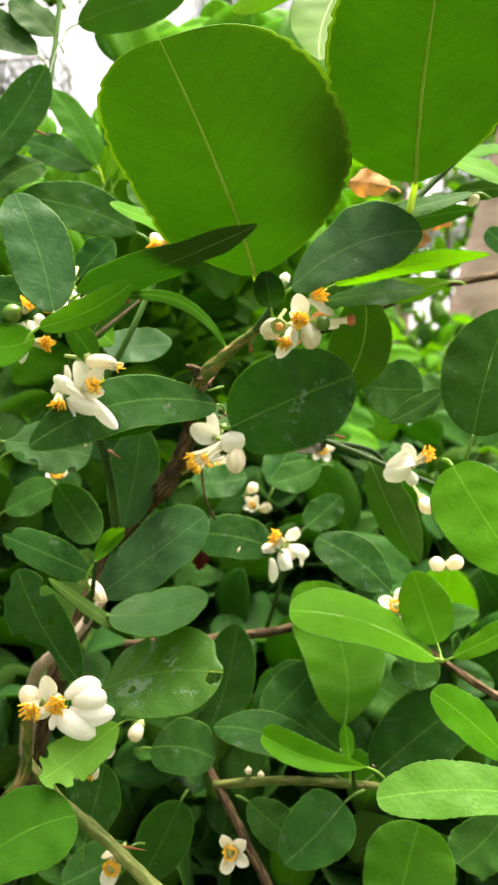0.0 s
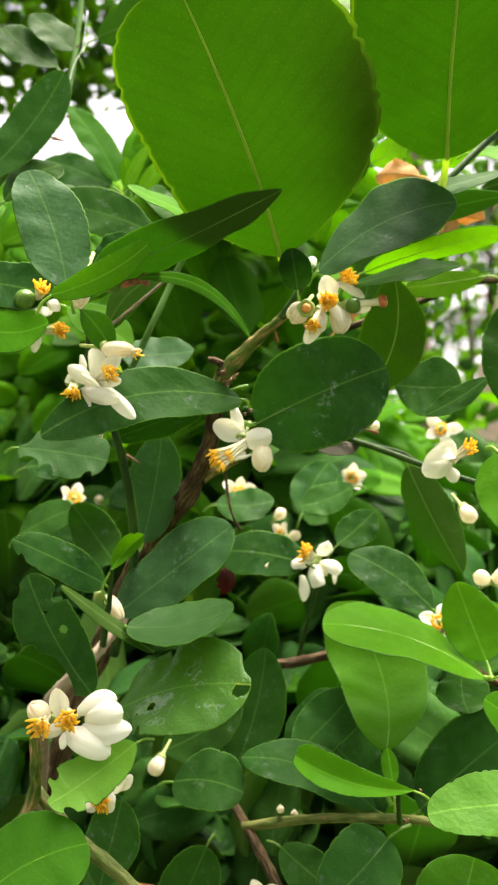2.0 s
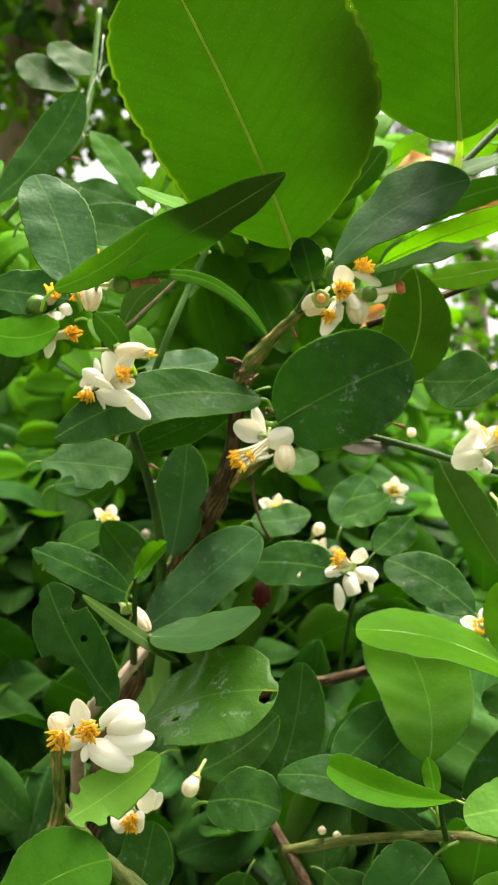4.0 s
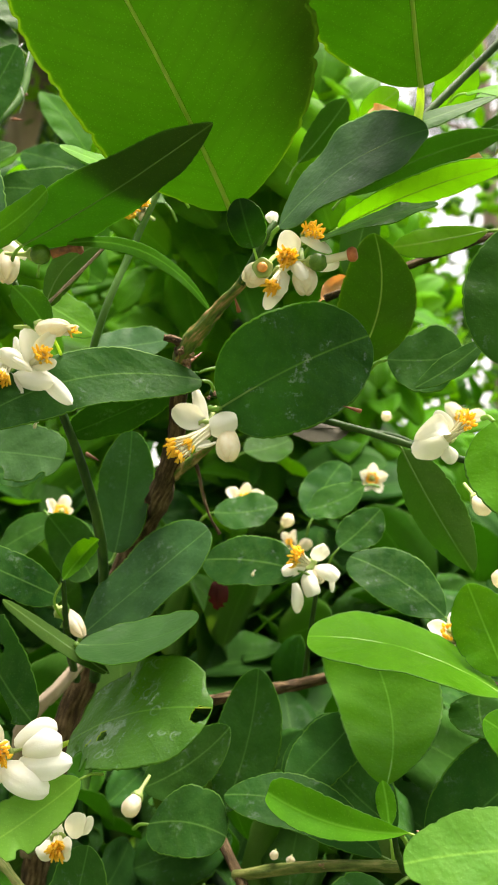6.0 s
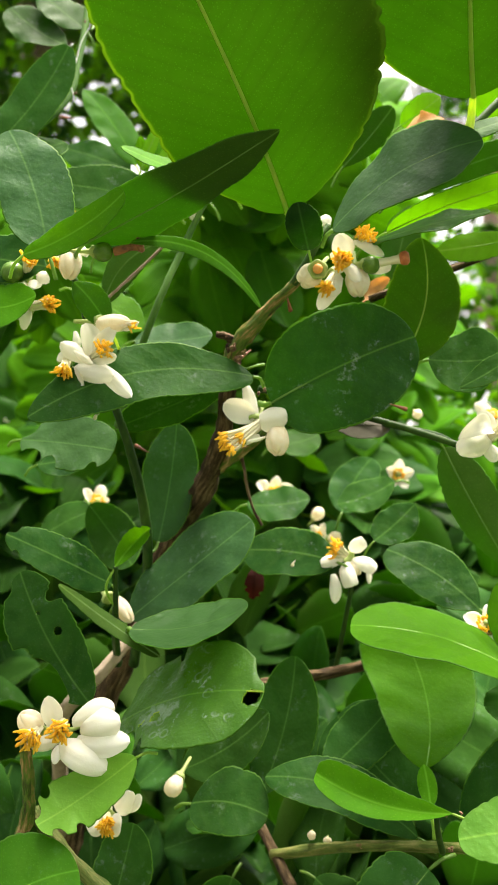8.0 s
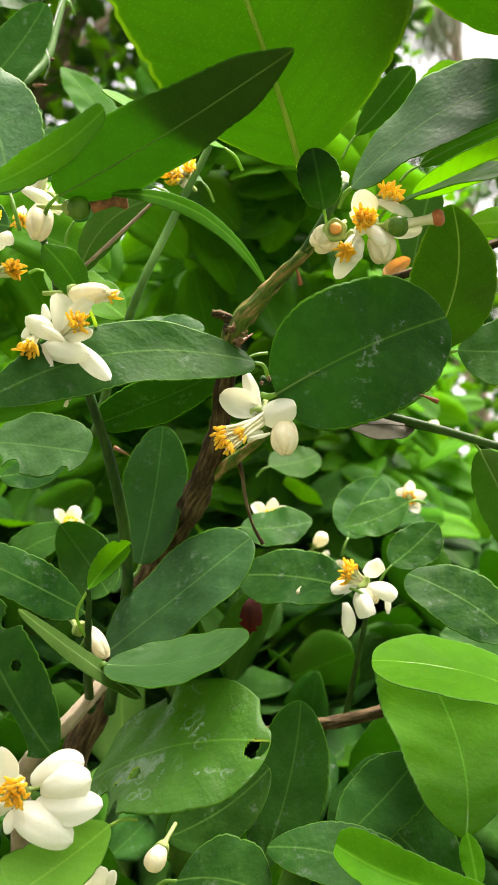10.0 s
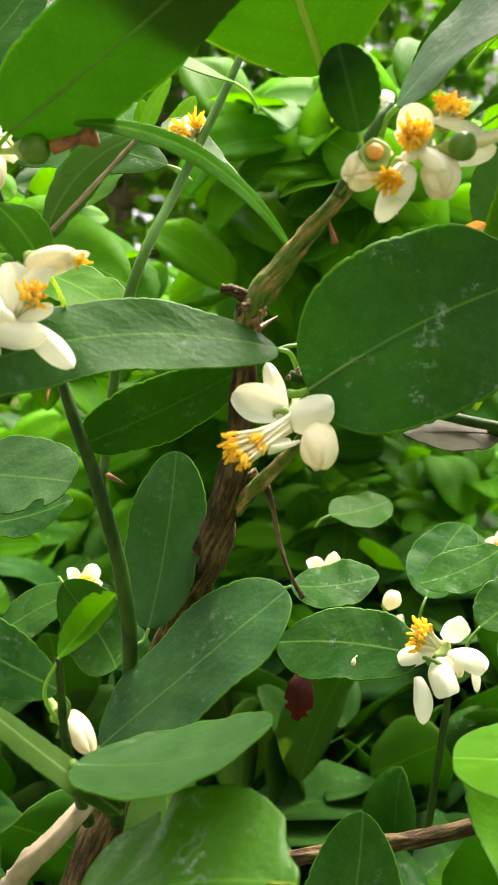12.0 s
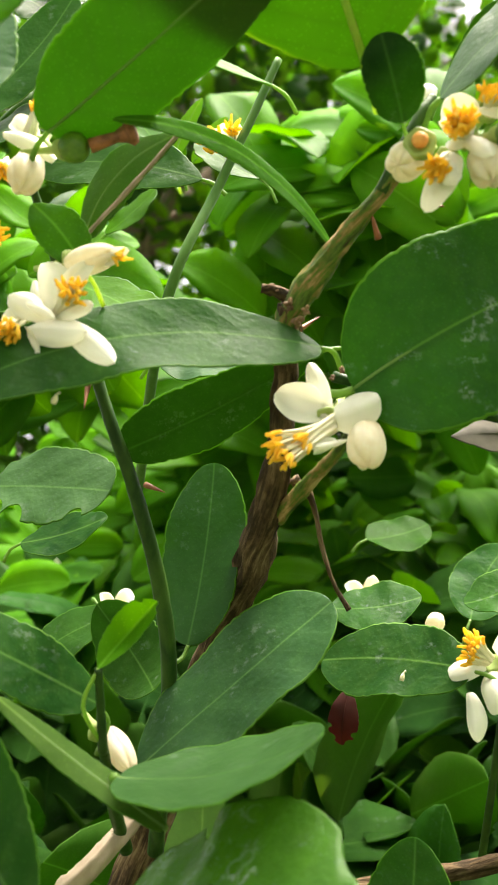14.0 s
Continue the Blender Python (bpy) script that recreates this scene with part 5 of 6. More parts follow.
flower((0.0312, 0.4000, 1.1691), (0.235, -0.972, 0.029), .8, .6)
flower_bud((-0.0002, 0.2900, 1.0742), (0.000, -0.998, 0.070), .4)
flower_bud((0.0038, 0.2900, 1.0728), (0.000, -0.998, 0.070), .4)
bloom = hero_flower((-0.0521, 0.2872, 1.1370), (0.661, -0.565, -0.493))
closed_petals(bloom, (-0.0494, 0.2860, 1.1368), (-0.0440, 0.2810, 1.1305), 0.0042)
bloom = hero_flower((-0.0092, 0.2735, 1.1816), (-0.279, -0.690, -0.667))
petal(bloom, (-0.0092, 0.2725, 1.1808), (-0.0010, 0.2702, 1.1821), (0.24, -0.96, 0.13), 0.0066, 0.0012, 0.55)
closed_petals(bloom, (-0.0038, 0.2726, 1.1795), (-0.0039, 0.2692, 1.1716), 0.0060)
petal(bloom, (-0.0098, 0.2725, 1.1812), (-0.0121, 0.2735, 1.1911), (-0.05, -0.99, -0.10), 0.0034, -0.0005, 0.35)
petal(bloom, (-0.0097, 0.2735, 1.1815), (-0.0173, 0.2725, 1.1856), (0.38, -0.93, -0.02), 0.0063, 0.0004, -0.45)
petal(bloom, (-0.0091, 0.2730, 1.1819), (-0.0102, 0.2745, 1.1867), (0.14, -0.97, -0.20), 0.0018, 0.0003, 0.4)
petal(bloom, (-0.0084, 0.2725, 1.1772), (-0.0117, 0.2695, 1.1752), (0.09, -0.73, -0.68), 0.0025, 0.0003, 0.5)
petal(bloom, (-0.0068, 0.2712, 1.1769), (-0.0111, 0.2690, 1.1758), (0.14, -0.97, -0.20), 0.0010, 0.0004, 0.3)
stamens(bloom, (-0.0082, 0.2725, 1.1809), (-0.0134, 0.2685, 1.1762), 0.0034, 14)
stamens(bloom, (-0.0089, 0.2725, 1.1799), (-0.0175, 0.2670, 1.1762), 0.0053, 14)
stamens(bloom, (-0.0087, 0.2722, 1.1794), (-0.0152, 0.2670, 1.1737), 0.0034, 9)
bloom = hero_flower((0.0076, 0.2605, 1.2152), (-0.403, -0.705, -0.583))
closed_petals(bloom, (0.0076, 0.2605, 1.2151), (0.0044, 0.2553, 1.2111), 0.0059)
bloom = hero_flower((0.0148, 0.2615, 1.2172), (-0.181, -0.981, -0.075))
stamens(bloom, (0.0145, 0.2600, 1.2163), (0.0137, 0.2540, 1.2156), 0.0050, 44)
petal(bloom, (0.0147, 0.2610, 1.2171), (0.0133, 0.2590, 1.2232), (0.11, -0.87, -0.48), 0.0052, 0.0007, -0.45)
petal(bloom, (0.0142, 0.2600, 1.2164), (0.0108, 0.2570, 1.2178), (0.57, -0.80, -0.20), 0.0036, 0.0005, -0.5)
petal(bloom, (0.0144, 0.2600, 1.2166), (0.0176, 0.2560, 1.2108), (0.15, -0.98, 0.09), 0.0035, 0.0011, 0.5)
petal(bloom, (0.0147, 0.2600, 1.2167), (0.0121, 0.2570, 1.2132), (-0.04, -1.00, 0.09), 0.0027, 0.0006, 0.4)
bloom = hero_flower((0.0118, 0.2605, 1.2141), (-0.252, -0.664, -0.704))
stamens(bloom, (0.0117, 0.2590, 1.2130), (0.0098, 0.2548, 1.2094), 0.0040, 28)
petal(bloom, (0.0121, 0.2585, 1.2129), (0.0109, 0.2560, 1.2081), (0.42, -0.91, 0.07), 0.0046, 0.0008, 0.45)
petal(bloom, (0.0132, 0.2600, 1.2132), (0.0080, 0.2580, 1.2054), (0.05, -0.99, -0.10), 0.0042, 0.0006, 0.2)
petal(bloom, (0.0111, 0.2600, 1.2147), (0.0128, 0.2565, 1.2097), (0.14, -0.97, -0.20), 0.0027, 0.0008, 0.45)
bloom = hero_flower((0.0168, 0.2615, 1.2141), (0.048, -0.465, -0.884))
closed_petals(bloom, (0.0170, 0.2609, 1.2148), (0.0173, 0.2580, 1.2074), 0.0058)
bloom = hero_flower((0.0180, 0.2630, 1.2219), (0.386, -0.922, 0.021))
stamens(bloom, (0.0183, 0.2625, 1.2211), (0.0198, 0.2600, 1.2229), 0.0058, 24)
petal(bloom, (0.0168, 0.2615, 1.2218), (0.0236, 0.2590, 1.2174), (0.15, -0.88, 0.45), 0.0030, 0.0004, 0.35)
petal(bloom, (0.0186, 0.2620, 1.2154), (0.0252, 0.2590, 1.2146), (0.11, -0.87, -0.48), 0.0038, -0.0007, -0.4)
petal(bloom, (0.0105, 0.2640, 1.2264), (0.0101, 0.2640, 1.2295), (0.14, -0.97, -0.20), 0.0031, 0.0002, 0.3)
bloom = hero_flower((-0.0479, 0.2590, 1.1971), (0.686, -0.708, 0.169))
stamens(bloom, (-0.0458, 0.2570, 1.1967), (-0.0418, 0.2520, 1.1978), 0.0046, 22)
petal(bloom, (-0.0462, 0.2575, 1.1960), (-0.0474, 0.2560, 1.2047), (0.47, -0.84, -0.26), 0.0055, 0.0007, -0.45)
petal(bloom, (-0.0450, 0.2570, 1.1961), (-0.0398, 0.2545, 1.2031), (-0.26, -0.94, -0.21), 0.0048, 0.0009, -0.5)
petal(bloom, (-0.0460, 0.2565, 1.1958), (-0.0396, 0.2540, 1.1961), (0.22, -0.95, 0.20), 0.0032, 0.0008, 0.4)
bloom = hero_flower((-0.0450, 0.2580, 1.2052), (0.937, -0.325, -0.131))
closed_petals(bloom, (-0.0454, 0.2579, 1.2046), (-0.0355, 0.2544, 1.2038), 0.0045)
petal(bloom, (-0.0399, 0.2560, 1.2035), (-0.0341, 0.2540, 1.2037), (0.20, -0.95, -0.26), 0.0024, 0.0003, -0.4)
stamens(bloom, (-0.0378, 0.2555, 1.2036), (-0.0354, 0.2540, 1.2030), 0.0012, 6)
bloom = hero_flower((-0.0533, 0.2590, 1.1965), (0.128, -0.844, -0.521))
stamens(bloom, (-0.0523, 0.2570, 1.1964), (-0.0517, 0.2515, 1.1924), 0.0046, 18)
petal(bloom, (-0.0466, 0.2560, 1.1952), (-0.0536, 0.2555, 1.2005), (0.22, -0.97, 0.12), 0.0042, 0.0011, 0.5)
petal(bloom, (-0.0499, 0.2545, 1.1978), (-0.0450, 0.2535, 1.1942), (0.20, -0.95, -0.26), 0.0018, 0.0006, 0.6)
petal(bloom, (-0.0510, 0.2560, 1.1943), (-0.0395, 0.2530, 1.1909), (0.22, -0.97, 0.12), 0.0046, 0.0015, 0.4)
petal(bloom, (-0.0460, 0.2565, 1.1956), (-0.0357, 0.2530, 1.1857), (0.31, -0.95, 0.02), 0.0040, 0.0012, 0.35)
petal(bloom, (-0.0516, 0.2565, 1.1961), (-0.0534, 0.2560, 1.1984), (0.20, -0.95, -0.26), 0.0041, 0.0003, -0.4)
petal(bloom, (-0.0523, 0.2570, 1.1946), (-0.0471, 0.2535, 1.1893), (0.20, -0.95, -0.26), 0.0032, 0.0007, -0.45)
petal(bloom, (-0.0508, 0.2590, 1.2034), (-0.0501, 0.2570, 1.1983), (0.20, -0.95, -0.26), 0.0021, 0.0003, 0.5)
bloom = hero_flower((-0.0487, 0.2560, 1.2247), (-0.197, -0.487, -0.851))
closed_petals(bloom, (-0.0497, 0.2554, 1.2227), (-0.0500, 0.2514, 1.2139), 0.0055)
petal(bloom, (-0.0458, 0.2545, 1.2206), (-0.0536, 0.2530, 1.2257), (0.39, -0.90, 0.19), 0.0031, 0.0011, 0.4)
petal(bloom, (-0.0492, 0.2560, 1.2264), (-0.0538, 0.2555, 1.2298), (0.20, -0.95, -0.26), 0.0034, 0.0003, -0.4)
stamens(bloom, (-0.0506, 0.2550, 1.2244), (-0.0487, 0.2545, 1.2301), 0.0016, 10)
stamens(bloom, (-0.0539, 0.2550, 1.2217), (-0.0534, 0.2520, 1.2185), 0.0031, 12)
bloom = hero_flower((0.0122, 0.3085, 1.1442), (-0.410, -0.762, 0.501))
stamens(bloom, (0.0112, 0.3070, 1.1454), (0.0088, 0.3020, 1.1486), 0.0040, 16)
stamens(bloom, (0.0106, 0.3070, 1.1449), (0.0076, 0.3025, 1.1460), 0.0037, 10)
petal(bloom, (0.0104, 0.3070, 1.1444), (0.0047, 0.3040, 1.1431), (0.15, -0.90, 0.40), 0.0039, 0.0009, 0.40, 0.70)
petal(bloom, (0.0124, 0.3075, 1.1464), (0.0170, 0.3070, 1.1488), (0.14, -0.97, -0.20), 0.0042, 0.0006, 0.30, 0.80)
petal(bloom, (0.0132, 0.3070, 1.1440), (0.0194, 0.3035, 1.1414), (0.15, -0.85, 0.50), 0.0045, 0.0014, 0.40, 0.60)
petal(bloom, (0.0113, 0.3065, 1.1431), (0.0127, 0.3030, 1.1364), (-0.10, -0.98, 0.10), 0.0049, 0.0016, 0.40, 0.80)
petal(bloom, (0.0076, 0.3065, 1.1399), (0.0080, 0.3035, 1.1323), (0.14, -0.97, -0.20), 0.0034, 0.0010, 0.40, 0.10)
petal(bloom, (0.0173, 0.3075, 1.1418), (0.0175, 0.3060, 1.1369), (0.14, -0.97, -0.20), 0.0015, 0.0005, 0.30, 0.30)
closed_petals(bloom, (0.0132, 0.3078, 1.1432), (0.0146, 0.3049, 1.1394), 0.0038)
bloom = hero_flower((0.0474, 0.2720, 1.1748), (0.524, -0.753, 0.398))
stamens(bloom, (0.0463, 0.2705, 1.1739), (0.0518, 0.2660, 1.1779), 0.0044, 18)
petal(bloom, (0.0477, 0.2700, 1.1756), (0.0398, 0.2665, 1.1748), (0.13, -0.91, 0.38), 0.0051, 0.0039, -0.5)
petal(bloom, (0.0472, 0.2695, 1.1738), (0.0394, 0.2655, 1.1717), (0.31, -0.94, 0.12), 0.0065, 0.0013, 0.5)
petal(bloom, (0.0468, 0.2700, 1.1728), (0.0477, 0.2680, 1.1687), (0.12, -0.99, -0.07), 0.0039, 0.0005, 0.4)
petal(bloom, (0.0484, 0.2710, 1.1754), (0.0447, 0.2690, 1.1809), (0.12, -0.99, -0.07), 0.0039, 0.0007, 0.4)
bloom = hero_flower((-0.0574, 0.2490, 1.1108), (0.117, -0.992, 0.037))
closed_petals(bloom, (-0.0579, 0.2490, 1.1113), (-0.0622, 0.2470, 1.1159), 0.0056)
stamens(bloom, (-0.0579, 0.2480, 1.1125), (-0.0588, 0.2435, 1.1106), 0.0067, 30)
bloom = hero_flower((-0.0522, 0.2490, 1.1111), (-0.139, -0.985, 0.105))
stamens(bloom, (-0.0522, 0.2480, 1.1132), (-0.0516, 0.2425, 1.1124), 0.0060, 34)
petal(bloom, (-0.0504, 0.2490, 1.1136), (-0.0401, 0.2470, 1.1166), (-0.10, -0.72, 0.68), 0.0068, 0.0020, 0.50)
petal(bloom, (-0.0484, 0.2480, 1.1114), (-0.0383, 0.2440, 1.1142), (0.05, -0.95, 0.30), 0.0074, 0.0024, 0.60)
petal(bloom, (-0.0490, 0.2470, 1.1096), (-0.0360, 0.2430, 1.1104), (0.05, -0.85, 0.52), 0.0064, 0.0014, 0.40)
petal(bloom, (-0.0529, 0.2470, 1.1088), (-0.0414, 0.2420, 1.1049), (0.12, -0.91, 0.39), 0.0070, 0.0016, 0.35)
petal(bloom, (-0.0541, 0.2490, 1.1112), (-0.0554, 0.2480, 1.1195), (0.10, -0.96, -0.26), 0.0047, 0.0006, -0.40)
petal(bloom, (-0.0531, 0.2480, 1.1098), (-0.0588, 0.2450, 1.1087), (0.11, -0.99, -0.06), 0.0037, 0.0007, 0.40)
petal(bloom, (-0.0532, 0.2470, 1.1085), (-0.0532, 0.2440, 1.1054), (0.11, -0.99, -0.06), 0.0023, 0.0005, 0.30)
bloom = hero_flower((-0.0620, 0.2563, 1.2166), (0.429, -0.704, 0.566))
stamens(bloom, (-0.0618, 0.2560, 1.2168), (-0.0593, 0.2520, 1.2201), 0.0041)
petal(bloom, (-0.0600, 0.2550, 1.2154), (-0.0582, 0.2520, 1.2125), (-0.023, -0.703, 0.711), 0.0040, 0.0007)
petal(bloom, (-0.0625, 0.2560, 1.2160), (-0.0621, 0.2530, 1.2129), (0.488, -0.594, 0.640), 0.0040, 0.0007)
petal(bloom, (-0.0586, 0.2550, 1.2167), (-0.0552, 0.2520, 1.2143), (-0.500, -0.804, 0.322), 0.0031, 0.0008)
bloom = hero_flower((-0.0624, 0.2582, 1.2098), (0.822, -0.568, -0.051))
stamens(bloom, (-0.0621, 0.2580, 1.2098), (-0.0548, 0.2530, 1.2093), 0.0041)
petal(bloom, (-0.0617, 0.2570, 1.2093), (-0.0659, 0.2540, 1.2072), (0.610, -0.784, -0.113), 0.0040, 0.0008)
petal(bloom, (-0.0621, 0.2580, 1.2098), (-0.0621, 0.2550, 1.2042), (0.451, -0.789, 0.417), 0.0031, 0.0010)
petal(bloom, (-0.0625, 0.2590, 1.2106), (-0.0622, 0.2570, 1.2132), (0.348, -0.729, -0.589), 0.0034, 0.0005)
bloom = hero_flower((-0.0490, 0.2704, 1.0859), (0.239, -0.964, -0.117))
stamens(bloom, (-0.0489, 0.2700, 1.0858), (-0.0474, 0.2640, 1.0851), 0.0044)
petal(bloom, (-0.0495, 0.2690, 1.0848), (-0.0522, 0.2650, 1.0834), (0.630, -0.600, 0.493), 0.0050, 0.0010)
petal(bloom, (-0.0480, 0.2680, 1.0846), (-0.0435, 0.2640, 1.0854), (-0.655, -0.671, 0.347), 0.0056, 0.0012)
petal(bloom, (-0.0506, 0.2700, 1.0855), (-0.0536, 0.2680, 1.0883), (0.588, -0.806, 0.060), 0.0041, 0.0007)
petal(bloom, (-0.0483, 0.2710, 1.0858), (-0.0491, 0.2690, 1.0904), (0.441, -0.848, -0.295), 0.0025, 0.0008)
petal(bloom, (-0.0452, 0.2700, 1.0858), (-0.0425, 0.2670, 1.0926), (0.043, -0.908, -0.417), 0.0054, 0.0012)
petal(bloom, (-0.0432, 0.2700, 1.0866), (-0.0403, 0.2680, 1.0910), (-0.133, -0.931, -0.339), 0.0028, 0.0008)
bloom = hero_flower((-0.0265, 0.2900, 1.2407), (-0.275, -0.961, 0.032))
stamens(bloom, (-0.0264, 0.2895, 1.2409), (-0.0282, 0.2845, 1.2396), 0.0050, 22)
stamens(bloom, (-0.0259, 0.2895, 1.2418), (-0.0245, 0.2850, 1.2419), 0.0029, 10)
petal(bloom, (-0.0272, 0.2895, 1.2410), (-0.0301, 0.2870, 1.2435), (0.11, -0.99, -0.06), 0.0033, 0.0006, 0.4)
petal(bloom, (-0.0263, 0.2890, 1.2414), (-0.0269, 0.2865, 1.2441), (0.11, -0.99, -0.06), 0.0033, 0.0004, 0.4)
petal(bloom, (-0.0259, 0.2895, 1.2413), (-0.0236, 0.2870, 1.2435), (0.11, -0.99, -0.06), 0.0030, 0.0004, 0.4)
petal(bloom, (-0.0263, 0.2890, 1.2404), (-0.0249, 0.2865, 1.2373), (0.11, -0.99, -0.06), 0.0027, 0.0004, 0.4)
thorn((0.0004, 0.2685, 1.2088), (-0.158, -0.588, 0.793), 0.0025, bush)
thorn((0.0093, 0.2660, 1.2100), (0.594, -0.548, -0.495), 0.0020, bush)
thorn((0.0266, 0.2720, 1.1827), (-0.757, -0.614, 0.223), 0.0033, bush)
thorn((-0.0285, 0.3000, 1.1049), (-0.235, -0.579, 0.781), 0.0035, bush)
thorn((-0.0365, 0.2460, 1.0722), (0.904, -0.419, 0.086), 0.0096, bush)
thorn((-0.0127, 0.2770, 1.1979), (0.628, 0.515, 0.586), 0.0034, bush)
silk([(-0.0669, 0.3170, 1.3051), (-0.0689, 0.3160, 1.3029), (-0.0712, 0.3170, 1.3000)])
silk([(-0.0691, 0.3180, 1.2951), (-0.0672, 0.3170, 1.2882), (-0.0694, 0.3190, 1.2845)])
silk([(-0.0620, 0.3280, 1.3297), (-0.0633, 0.3250, 1.3156), (-0.0658, 0.3230, 1.3090), (-0.0673, 0.3200, 1.2996)])
silk([(-0.0672, 0.3180, 1.3003), (-0.0681, 0.3170, 1.2980), (-0.0680, 0.3180, 1.2943)])
thorn((-0.0710, 0.3180, 1.2823), (0.678, -0.639, -0.363), 0.0063, bush)
bud_scar((-0.0671, 0.3190, 1.2898), .0014)
bud_scar((-0.0648, 0.3240, 1.3154), .0013)
thorn((-0.0425, 0.2880, 1.1766), (0.755, -0.521, -0.399), 0.0038, bush)
thorn((-0.0492, 0.2760, 1.1916), (0.049, -0.448, -0.893), 0.0045, bush)
crumb((-0.0447, 0.2525, 1.1813), (0.649, -0.526, 0.550), 0.0019)
crumb((-0.0037, 0.3040, 1.1424), (0.505, 0.000, 0.863), 0.0018)
bud_scar((-0.0127, 0.2725, 1.1973), .0024)
bud_scar((-0.0139, 0.2715, 1.1996), .0020)
bud_scar((-0.0137, 0.2745, 1.1962), .0020)
bud_scar((-0.0068, 0.2745, 1.1890), .0012)
bud_scar((-0.0085, 0.2755, 1.1880), .0013)
bud_scar((-0.0159, 0.2725, 1.2022), .0014)
bud_scar((-0.0113, 0.2710, 1.1982), .0015)
bud_scar((0.0121, 0.2815, 1.0747), .0016)
bud_scar((0.0333, 0.2680, 1.0791), .0015)
bud_scar((-0.0570, 0.2545, 1.2164), .0013)
bud_scar((0.0311, 0.2500, 1.0928), .0010)
bud_scar((0.0340, 0.2480, 1.0937), .0009)

# ---- inner and far foliage of the bush ----
def spare_leaf(k, look, length, width, sag, rows=16, cols=2):
    upper, lower, rib, _ = LOOKS[look]
    me, *_ = blade_mesh("leaf", (0, 0, 0), (0, length, 0), (0, 0, 1), width, 0.48, sag, 0.0, 0.5, 0.28, 0.0, 0, 900 + k, rows, cols, 0.0004, 0.08)
    for m in (upper, lower, LEAF_EDGE):
        me.materials.append(m)
    return me


SPARE = [spare_leaf(k, *q) for k, q in enumerate((("mature", 0.044, 0.026, 0.003), ("mature", 0.036, 0.022, -0.003), ("mature", 0.050, 0.027, 0.005), ("mature", 0.030, 0.020, 0.002), ("young", 0.038, 0.021, 0.004), ("young", 0.030, 0.017, -0.003)))]


def leaf_pose(rnd, place, tip_up=0.6):
    """A leaf grows outward and up, its upper side to the light."""
    yaw = rnd.uniform(0, 2 * math.pi)
    return Matrix.Translation(place) @ Euler((rnd.gauss(tip_up, 0.65), rnd.gauss(0, 0.6), yaw)).to_matrix().to_4x4() @ Matrix.Scale(rnd.uniform(0.75, 1.15), 4)


def outer_pose(rnd, place, normal):
    """A leaf on the outside of the crown, its upper side turned outward."""
    n = (Vector(normal).normalized() + Vector((rnd.gauss(0, 0.33), rnd.gauss(0, 0.33), rnd.gauss(0, 0.33)))).normalized()
    turn = n.to_track_quat("Z", "Y").to_matrix().to_4x4()
    return Matrix.Translation(place) @ turn @ Matrix.Rotation(rnd.uniform(0, 2 * math.pi), 4, "Z") @ Matrix.Scale(rnd.uniform(0.75, 1.15), 4)


def bank_place(rnd):
    """The side of the crown that rises away, tallest in its middle."""
    y = 0.42 + 0.40 * rnd.random()
    x = rnd.uniform(-0.36, 0.34) * (y + 0.15)
    slope = x / y
    if slope < -0.15:
        high = 0.24 - 0.5 * max(0, -0.24 - slope)
    elif slope < 0.09:
        high = 0.26
    else:
        high = max(-0.06, 0.18 - 3.4 * (slope - 0.09))
    high += 0.03 * noise.noise(Vector((x * 14, y * 9, 2)))
    top = 1.05 + (y - 0.42) / 0.4 * (0.15 + 0.82 * high) + 0.05 * noise.noise(Vector((x * 9, y * 9, 7))) - 0.10 * max(0, (0.58 - y) / 0.16) ** 1.5
    return Vector((x, y, top - abs(rnd.gauss(0, 0.05))))


def tuft_place(rnd):
    """Tall shoots that stand out of the crown."""
    while True:
        y = rnd.uniform(0.58, 0.82)
        slope, rise = rnd.uniform(-0.13, 0.10), rnd.uniform(0.10, 0.275)
        if rnd.random() < 0.3:
            return Vector((rnd.uniform(-0.26, -0.12) * y, y, 1.2 + rnd.uniform(0.08, 0.235) * y))
        if rnd.random() < 0.45:
            y = rnd.uniform(0.44, 0.64)
            return Vector((rnd.uniform(-0.12, 0.06) * y, y, 1.2 + rnd.uniform(0.16, 0.335) * y))
        if rnd.random() < 0.3:
            slope, y, rise = rnd.uniform(-0.38, -0.25), rnd.uniform(0.36, 0.52), rnd.uniform(0.10, 0.24)
        if rise < 0.28 - 2.5 * max(0, slope - 0.03):
            return Vector((slope * y, y, 1.2 + rise * y))


def low_place(rnd):
    """Inside the crown, under the flowering twigs."""
    while True:
        y = 0.35 + 0.35 * rnd.random() ** 1.6
        x, z = rnd.uniform(-0.34, 0.32) * (y + 0.15), rnd.uniform(0.6, 1.10 + 0.35 * max(0, y - 0.45))
        if y > 0.46 or z < 1.09 - 1.0 * max(0, 0.38 - y) or abs(x) > 0.13:
            return Vector((x, y, z))


def crown_place(rnd):
    """The rest of the rounded crown, to the sides, below and behind."""
    while True:
        d = Vector((rnd.gauss(0, 1), rnd.gauss(0, 1), rnd.gauss(0, 1))).normalized()
        reach = rnd.uniform(0.78, 1.0) * (1 + 0.22 * noise.noise(d * 2.2))
        p = Vector((0.0, 0.80, 0.86)) + Vector((0.78 * d.x, 0.52 * d.y, 0.70 * d.z)) * reach
        if p.z < 0.22 or (abs(p.x) < 0.40 * (p.y + 0.15) and (p.z > 0.78 or p.y < 0.45) and (p.y < 0.85 or p.z > 1.2)):
            continue
        return p, d


